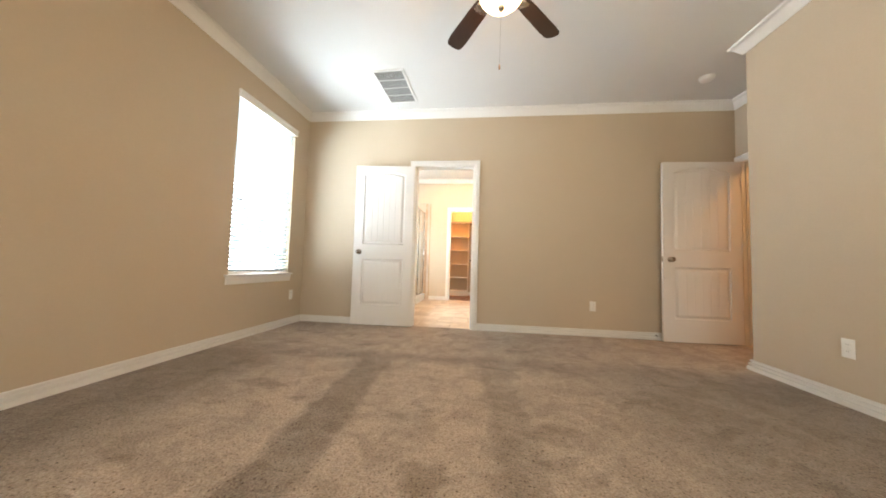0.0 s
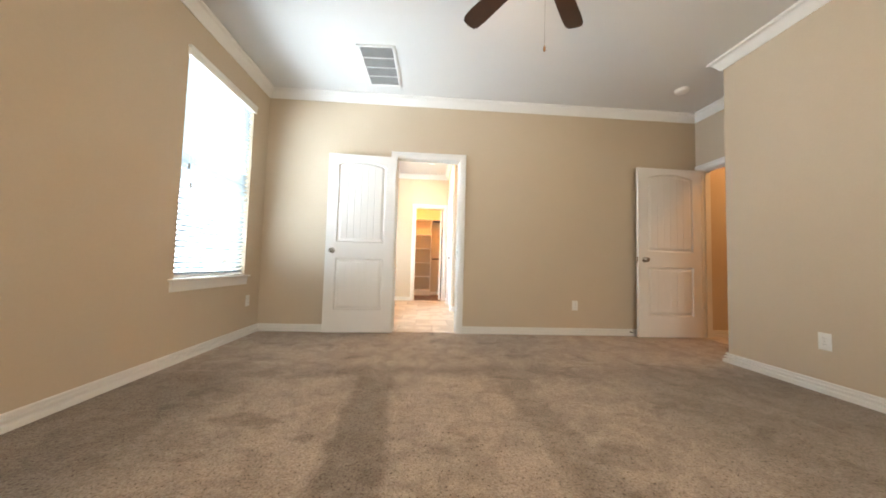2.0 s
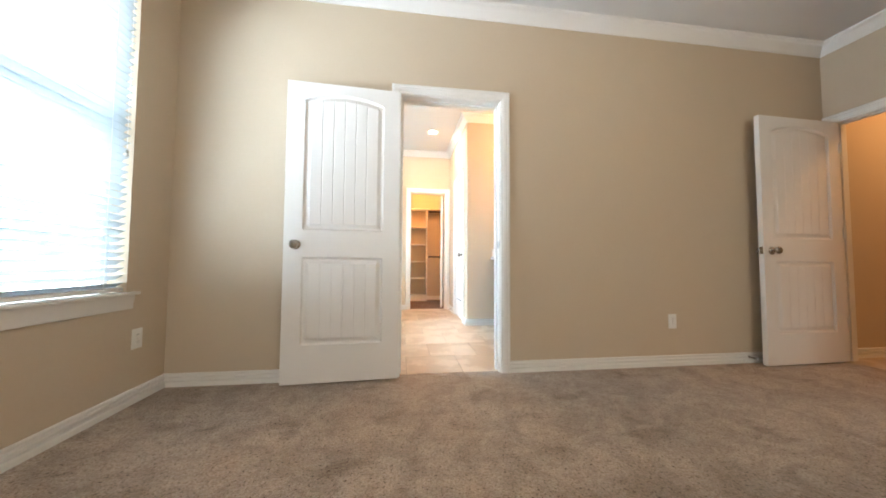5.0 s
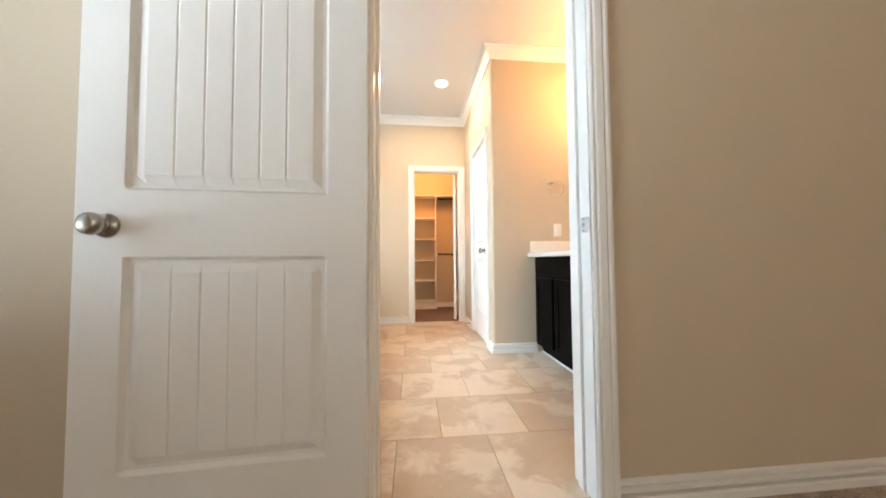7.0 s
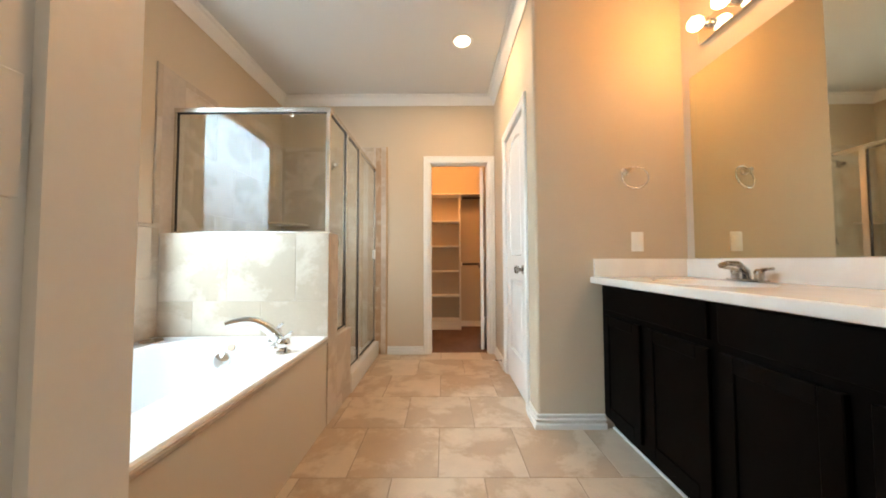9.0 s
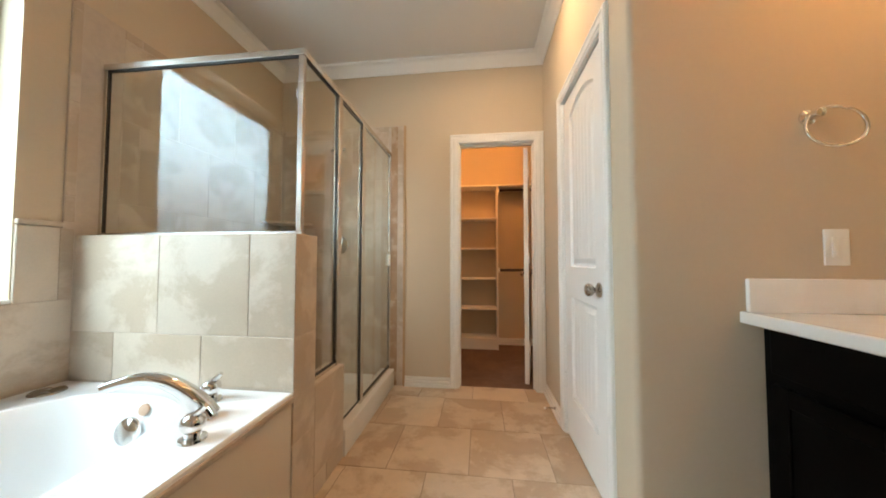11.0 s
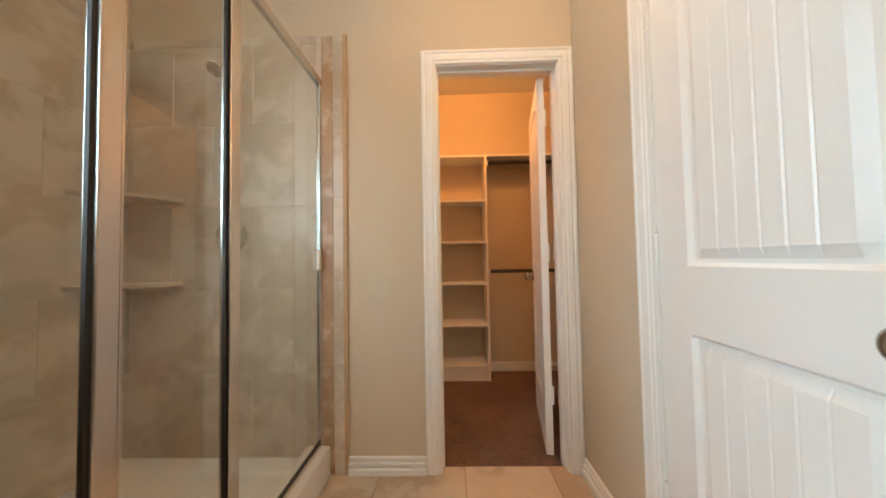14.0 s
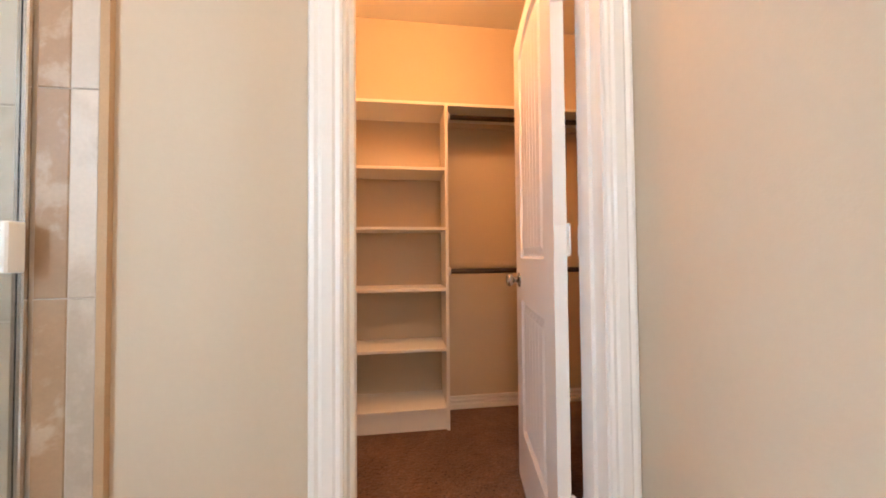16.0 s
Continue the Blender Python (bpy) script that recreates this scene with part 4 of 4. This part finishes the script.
def tub_faucet():
    f = thing("tub_faucet", pose(-1.312, 5.53, 0.556, 0, 0, 39), "chrome arched roman tub spout on the tub deck", "faucet")
    part("escutcheon", lathe(B(), [(0.046, 0.0), (0.044, 0.006), (0.036, 0.012), (0.0, 0.012)], 26, cap=False), CHROME, f, smooth=50)
    pts, rad = [], []
    for k in range(19):
        s = k / 18
        pts.append((0.02 - 0.265 * s ** 1.2, 0.0, 0.005 + 0.165 * math.sin(min(1, s * 1.25) * math.pi / 2) - 0.022 * s ** 4))
        rad.append(0.036 - 0.021 * s ** 0.8)
    part("spout", tube(B(), pts, rad, 16), CHROME, f, smooth=60)
    for x, y in ((-1.222, 5.41), (-1.395, 5.655)):
        h = thing("tub_valve", pose(x, y, 0.556, 0, 0, 38), "chrome lever tub valve handle on the tub deck", "faucet handle", "tub handles")
        part("base", lathe(B(), [(0.038, 0.0), (0.036, 0.007), (0.022, 0.013), (0.020, 0.022), (0.030, 0.034), (0.034, 0.050), (0.029, 0.066), (0.016, 0.077), (0.0, 0.080)], 24, cap=False), CHROME, h, smooth=50)
        part("lever", tube(B(), [(0.0, 0.0, 0.066), (0.018, -0.018, 0.086), (0.034, -0.034, 0.106)], [0.012, 0.010, 0.007], 12), CHROME, h, smooth=50)


tub_faucet()


def shower_enclosure():
    s = thing("shower_enclosure", pose(0, 0, 0), "framed glass shower enclosure on the tiled half wall and curb", "shower")
    top, w = 2.065, 0.028
    def bar(name, a, b, parent=s, mat=ALUM):
        return part(name, box(B(), *a, *b, 0.002, 1), mat, parent)
    def pane(name, axis, at, a0, a1, z0, z1, seal="lrbt"):
        """Glass with its thin dark gasket."""
        e = 0.003
        if axis == "x":
            g = part(name, box(B(), at - e, a0, z0, at + e, a1, z1), GLASS, s, "clear glass panel")
        else:
            g = part(name, box(B(), a0, at - e, z0, a1, at + e, z1), GLASS, s, "clear glass panel")
        g.visible_shadow = False
        bm, k, t = B(), 0.006, 0.007
        for side, p in (("l", (a0, z0, a0 + t, z1)), ("r", (a1 - t, z0, a1, z1)), ("b", (a0, z0, a1, z0 + t)), ("t", (a0, z1 - t, a1, z1))):
            if side not in seal:
                continue
            if axis == "x":
                box(bm, at - k, p[0], p[1], at + k, p[2], p[3])
            else:
                box(bm, p[0], at - k, p[1], p[2], at + k, p[3])
        part("gasket", bm, RUBBER, g, "thin black gasket")
        return g
    # end panel over the half wall
    bar("header", (-2.207, FY - 0.016, top - 0.03), (GX + 0.018, FY + 0.016, top))
    bar("sill_rail", (-2.207, FY - 0.014, PONYZ), (GX + 0.018, FY + 0.014, PONYZ + 0.018))
    bar("wall_post", (-2.207, FY - 0.012, PONYZ + 0.018), (-2.187, FY + 0.012, top - 0.03))
    bar("corner_post", (GX - 0.013, FY - 0.013, PONYZ + 0.018), (GX + 0.013, FY + 0.013, top - 0.03))
    pane("end_panel", "y", FY, -2.187, GX - 0.013, PONYZ + 0.018, top - 0.03, "lt")
    # front run
    ys = (5.93, 6.205, 6.565, 7.243)
    bar("front_header", (GX - 0.018, FY + 0.018, top - 0.03), (GX + 0.018, 7.243, top))
    bar("front_post", (GX - 0.008, PONY1, 0.514), (GX + 0.008, PONY1 + 0.010, PONYZ))
    bar("knee_rail", (GX - 0.014, PONY1 + 0.010, 0.514), (GX + 0.014, 6.20, 0.532))
    bm = B()
    outline = [(PONY1 + 0.010, 0.532), (6.20, 0.532), (6.20, top - 0.03), (FY + 0.013, top - 0.03), (FY + 0.013, PONYZ + 0.004), (PONY1 + 0.010, PONYZ + 0.004)]
    a = [bm.verts.new((GX - 0.003, y, z)) for y, z in outline]
    b = [bm.verts.new((GX + 0.003, y, z)) for y, z in outline]
    bm.faces.new(a)
    bm.faces.new(b)
    for k in range(6):
        bm.faces.new((a[k], a[(k + 1) % 6], b[(k + 1) % 6], b[k]))
    side = part("side_panel", bm, GLASS, s, "clear notched glass panel")
    side.visible_shadow = False
    bm = B()
    for y0, z0, y1, z1 in ((6.193, 0.532, 6.20, top - 0.03), (PONY1 + 0.01, 0.532, 6.20, 0.539), (FY + 0.013, top - 0.037, 6.20, top - 0.03)):
        box(bm, GX - 0.006, y0, z0, GX + 0.006, y1, z1)
    part("gasket", bm, RUBBER, side, "thin black gasket")
    bar("door_post", (GX - 0.018, 6.20, 0.514), (GX + 0.018, 6.242, top - 0.03))
    bar("door_post_lower", (GX - 0.014, 6.244, 0.145), (GX + 0.014, 6.252, top - 0.03))
    pane("door_panel", "x", GX + 0.004, 6.256, 6.552, 0.165, top - 0.04, "rbt")
    bar("hinge_post", (GX - 0.018, 6.556, 0.145), (GX + 0.018, 6.602, top - 0.03))
    bar("curb_rail", (GX - 0.016, 6.602, 0.145), (GX + 0.016, 7.228, 0.166))
    bar("end_post", (GX - 0.012, 7.224, 0.166), (GX + 0.012, 7.236, top - 0.03))
    pane("fixed_panel", "x", GX, 6.602, 7.224, 0.166, top - 0.03, "b")
    part("magnet_clip", box(B(), GX + 0.006, 7.19, 1.05, GX + 0.020, 7.222, 1.15, 0.003, 1), PLASTIC, s)


shower_enclosure()


def shower_fittings():
    v = thing("shower_valve", pose(-1.63, 7.236, 1.235, 90, 0, 0), "chrome round shower valve on the tiled wall", "shower valve")
    part("escutcheon", lathe(B(), [(0.085, 0.0), (0.083, 0.008), (0.060, 0.016), (0.030, 0.020), (0.0, 0.020)], 36, cap=False), CHROME, v, smooth=50)
    part("hub", lathe(B(), [(0.028, 0.018), (0.026, 0.055), (0.018, 0.062), (0.0, 0.062)], 24, cap=False), CHROME, v, smooth=50)
    part("lever", tube(B(), [(0, 0, 0.05), (-0.022, -0.03, 0.056), (-0.045, -0.055, 0.050)], [0.011, 0.009, 0.006], 12), CHROME, v, smooth=50)
    h = thing("shower_fixture", pose(-1.61, 7.236, 2.115), "chrome shower head on a bent arm", "shower head")
    part("flange", lathe(B(), [(0.028, 0.0), (0.024, 0.008), (0.012, 0.012)], 24, pose(0, 0, 0, 90, 0, 0)), CHROME, h, smooth=50)
    part("arm", tube(B(), [(0, 0, 0), (0, -0.05, 0.008), (0, -0.09, -0.005), (0, -0.12, -0.03)], 0.010, 12), CHROME, h, smooth=50)
    part("head", lathe(B(), [(0.012, 0.0), (0.014, -0.015), (0.030, -0.045), (0.040, -0.058), (0.038, -0.064), (0.0, -0.064)], 28, pose(0, -0.118, -0.026, -35, 0, 0), cap=False), NICKEL, h, smooth=50)
    for z in (0.99, 1.425):
        bm = B()
        pts = [(0, 0)] + [(0.31 * math.cos(a) ** 0.9 if a < 1.57 else 0.0, -0.27 * math.sin(a)) for a in (k / 8 * math.pi / 2 for k in range(9))]
        lo = [bm.verts.new((x, y, -0.009)) for x, y in pts]
        hi = [bm.verts.new((x, y, 0.009)) for x, y in pts]
        bm.faces.new(lo)
        bm.faces.new(hi)
        for k in range(len(pts)):
            bm.faces.new((lo[k], lo[(k + 1) % len(pts)], hi[(k + 1) % len(pts)], hi[k]))
        tagged(part("corner_shelf", bm, WALLTILE, None, m=pose(-2.207, 7.237, z)), "travertine corner shelf in the shower", "shelf", "shower corner shelves")


shower_fittings()


def shaker(bm, x, y0, y1, z0, z1, frame=0.055):
    """A recessed-panel front that looks along -x at plane x."""
    box(bm, x + 0.008, y0 + 0.01, z0 + 0.01, x + 0.018, y1 - 0.01, z1 - 0.01)
    for a in ((y0, z0, y0 + frame, z1), (y1 - frame, z0, y1, z1), (y0 + frame, z0, y1 - frame, z0 + frame), (y0 + frame, z1 - frame, y1 - frame, z1)):
        box(bm, x, a[0], a[1], x + 0.019, a[2], a[3], 0.0025, 1)
    return bm


def vanity():
    v = thing("vanity_cabinet", pose(0, 0, 0), "espresso wood vanity base with recessed-panel doors", "cabinet")
    x = 0.577
    body = B()
    box(body, x + 0.020, 4.099, 0.078, 1.136, 5.730, 0.883)
    box(body, 0.655, 4.099, 0.0, 1.136, 5.730, 0.078)
    part("body", body, ESPRESSO, v)
    part("toe_caulk", box(B(), 0.641, 4.099, -0.001, 0.655, 5.730, 0.012, 0.003, 1), TRIM, v, "white caulk along the toe kick")
    for y0, y1 in ((5.352, 5.688), (4.948, 5.302), (4.560, 4.902), (4.170, 4.512)):
        part("door", shaker(B(), x, y0, y1, 0.115, 0.700), ESPRESSO, v)
    for y0, y1 in ((4.948, 5.688), (4.170, 4.902)):
        part("drawer_front", box(B(), x, y0, 0.732, x + 0.019, y1, 0.872, 0.004, 2), ESPRESSO, v)
    top = thing("countertop", pose(0, 0, 0), "cream cultured marble vanity top with an integral basin", "countertop")
    bm = B()
    sx, sy, N = 0.83, 5.23, 40
    x0, x1, y0, y1, z = 0.535, 1.138, 4.097, 5.732, 0.922
    ell = lambda rx, ry, zz: [bm.verts.new((sx + rx * math.cos(2 * math.pi * k / N), sy + ry * math.sin(2 * math.pi * k / N), zz)) for k in range(N)]
    out = []
    for k in range(N):
        c, s = math.cos(2 * math.pi * k / N), math.sin(2 * math.pi * k / N)
        q = max(abs(c), abs(s))
        ux, uy = c / q, s / q
        out.append(bm.verts.new((sx + (x1 - sx if ux > 0 else sx - x0) * ux, sy + (y1 - sy if uy > 0 else sy - y0) * uy, z)))
    low = [bm.verts.new((w.co.x, w.co.y, 0.884)) for w in out]
    rings = [low, out, ell(0.20, 0.26, z), ell(0.19, 0.25, z - 0.01), ell(0.15, 0.20, z - 0.08), ell(0.05, 0.07, z - 0.11), ell(0.01, 0.01, z - 0.11)]
    for a, b in zip(rings, rings[1:]):
        for k in range(N):
            bm.faces.new((a[k], a[(k + 1) % N], b[(k + 1) % N], b[k]))
    part("slab", bm, MARBLE, top, smooth=30)
    part("front_edge", box(B(), 0.522, 4.097, 0.884, 0.545, 5.732, 0.925, 0.007, 3), MARBLE, top, smooth=40)
    part("backsplash", box(B(), 1.118, 4.097, 0.922, 1.139, 5.732, 1.034, 0.004, 2), MARBLE, top, smooth=40)
    part("side_splash", box(B(), 0.545, 5.713, 0.922, 1.118, 5.733, 1.036, 0.004, 2), MARBLE, top, smooth=40)
    f = thing("basin_faucet", pose(1.045, 5.265, 0.923), "satin nickel two-handle basin faucet on the vanity top", "faucet")
    part("base_plate", box(B(), -0.028, -0.082, 0.0, 0.026, 0.082, 0.014, 0.006, 3), NICKEL, f, smooth=40)
    part("spout", tube(B(), [(0.0, 0, 0.01), (-0.005, 0, 0.05), (-0.04, 0, 0.085), (-0.09, 0, 0.088), (-0.125, 0, 0.075)], [0.017, 0.016, 0.014, 0.012, 0.012], 14), NICKEL, f, smooth=60)
    for y in (-0.058, 0.058):
        h = part("handle", lathe(B(), [(0.019, 0.012), (0.017, 0.035), (0.020, 0.048), (0.012, 0.060), (0.0, 0.062)], 20, pose(0, y, 0), cap=False), NICKEL, f, smooth=50)
        part("lever", tube(B(), [(0, y, 0.052), (0.0, y + math.copysign(0.03, y), 0.062), (0, y + math.copysign(0.062, y), 0.064)], [0.009, 0.008, 0.006], 10), NICKEL, h, smooth=50)
    m = thing("wall_mirror", pose(1.139, 4.90, 1.592), "large frameless mirror above the vanity", "mirror")
    part("mirror_glass", box(B(), -0.006, -0.770, -0.556, 0.0, 0.772, 0.556, 0.001, 1), MIRROR, m)
    for y in (0.60, -0.60):
        part("clip", box(B(), -0.009, y - 0.012, -0.562, 0.0, y + 0.012, -0.548, 0.001, 1), CHROME, m)


vanity()


def vanity_light():
    l = thing("vanity_light", pose(1.14, 5.09, 2.345), "chrome bar light with round glowing bulbs above the mirror", "wall lamp")
    part("back_bar", box(B(), -0.028, -0.48, -0.058, 0.0, 0.48, 0.058, 0.004, 2), CHROME, l, "chrome mirror-finish bar")
    for k in range(6):
        y = 0.40 - k * 0.16
        c = part("socket", lathe(B(), [(0.026, 0.0), (0.026, 0.022), (0.018, 0.030), (0.016, 0.045), (0.0, 0.045)], 20, pose(-0.028, y, 0.01, 0, -90, 0), cap=False), CHROME, l, smooth=50)
        b = part("bulb", lathe(B(), [(0.013, 0.030), (0.016, 0.040), (0.034, 0.058), (0.0400, 0.080), (0.034, 0.102), (0.018, 0.116), (0.0, 0.119)], 22, pose(-0.028, y, 0.01, 0, -90, 0), cap=False), BULB, c, "glowing globe bulb", smooth=60)
        b.visible_shadow = False


vanity_light()

_t = thing("towel_ring", pose(0.755, 5.734, 1.585), "chrome towel ring on the wall", "towel ring")
part("rosette", lathe(B(), [(0.026, 0.0), (0.025, 0.006), (0.014, 0.012), (0.011, 0.040), (0.014, 0.048), (0.0, 0.050)], 24, pose(0, 0, 0, 90, 0, 0), cap=False), CHROME, _t, smooth=50)
part("ring", torus(B(), 0.072, 0.0055, m=pose(0.04, -0.046, -0.048) @ pose(0, 0, 0, 78, 0, -14)), CHROME, _t, smooth=60)

_s = thing("light_switch", pose(0.824, 5.734, 1.142), "white rocker switch with cover plate on the wall", "switch")
part("cover_plate", box(B(), -0.038, -0.006, -0.061, 0.038, 0.0, 0.061, 0.003, 2), PLASTIC, _s, smooth=40)
part("rocker", box(B(), -0.016, -0.009, -0.033, 0.016, -0.005, 0.033, 0.002, 2), PLASTIC, _s, smooth=40)

_r = thing("recessed_light", pose(-0.225, 6.352, CEILING), "lit round recessed ceiling downlight", "ceiling light")
part("trim_ring", lathe(B(), [(0.094, 0.0), (0.092, -0.005), (0.074, -0.007), (0.066, 0.0)], 40, cap=False), PLASTIC, _r, smooth=50)
_q = part("lens", lathe(B(), [(0.0, -0.0065), (0.045, -0.006), (0.067, -0.003)], 36, cap=False), LENS, _r, "glowing lens", smooth=50)
_q.visible_shadow = False

# ---- closet ----
SHELF = material("white_shelf_paint", (0.80, 0.77, 0.72), 0.4, var=0.03)


def closet():
    u = thing("closet_shelving", pose(0, 0, 0), "white painted built-in shelf tower in the closet", "shelving")
    x0, x1, y0, y1 = -0.858, -0.150, 8.43, 8.698
    part("side_panel", box(B(), x1, y0 - 0.005, 0.0, x1 + 0.019, y1, 2.025, 0.001, 1), SHELF, u)
    for z in (0.135, 0.503, 0.875, 1.257, 1.632):
        part("shelf", box(B(), x0, y0, z - 0.019, x1, y1, z, 0.001, 1), SHELF, u)
    part("plinth", box(B(), x0, y0 + 0.012, 0.0, x1, y0 + 0.03, 0.116), SHELF, u)
    t = tagged(part("closet_top_shelf", box(B(), x0, y0, 2.026, 1.258, y1, 2.045, 0.001, 1), SHELF), "long white top shelf along the closet wall", "shelf")
    for z, cleat in ((1.985, 1.90), (0.975, 0.90)):
        r = thing("hanging_rod", pose(0, 8.50, z), "dark bronze closet hanging rod between wall brackets", "closet rod", "closet rods")
        part("rod", tube(B(), [(x1 + 0.021, 0, 0), (1.258, 0, 0)], 0.0165, 18), ROD, r, smooth=50)
        part("bracket", lathe(B(), [(0.032, 0.0), (0.030, 0.012), (0.021, 0.022)], 22, pose(x1 + 0.020, 0, 0, 0, 90, 0)), SHELF, r, smooth=50)
        tagged(part("wall_cleat", box(B(), x1 + 0.020, 8.682, cleat + 0.09, 1.258, 8.699, cleat + 0.165 if z > 1.5 else cleat + 0.13, 0.001, 1), PAINT), "painted cleat strip on the closet wall", "cleat", "closet cleats")
    c = thing("closet_light", pose(-0.28, 7.72, 2.755), "round flush closet ceiling light", "ceiling light")
    part("base", lathe(B(), [(0.10, 0.0), (0.10, -0.02), (0.0, -0.02)], 30, cap=False), PLASTIC, c)
    d = part("dome", lathe(B(), [(0.12, -0.02), (0.115, -0.05), (0.08, -0.085), (0.0, -0.10)], 30, cap=False), BOWL, c, smooth=50)
    d.visible_shadow = False


closet()

# ---- outdoors beyond the windows ----
structure("ground", box(B(), -400, -400, -0.6, 400, 400, -0.25), OUTGROUND, "grass ground outside the house")
# unseen fence, added as a darker low backdrop behind the panes
_f = tagged(new("fence"), "unseen wooden fence assumed beyond the windows", "fence", kind="structure")
_f.matrix_basis = pose(-6.2, 2.0, -0.25)
_me = None
for _k in range(110):
    if _me is None:
        _me = mesh_of("board", box(B(), -0.01, -0.068, 0.0, 0.01, 0.068, 1.8), FENCE)
    _o = new("board", _me)
    _o.matrix_basis = pose(0, -8 + _k * 0.145, 0)
    _o.parent = _f

# ---- tiles of the floors ----
tiles(FLOOR_BATH, TILE, -1.13, 1.14, 3.985, 7.30, 0.4375, (-0.42, 5.30), lambda u, v: pose(u, v, -0.006), gap=0.004)
tiles(FLOOR_HALL, TILE, 3.2, 5.08, 1.8, 3.95, 0.4375, (3.2, 1.8), lambda u, v: pose(u, v, -0.006), gap=0.004)
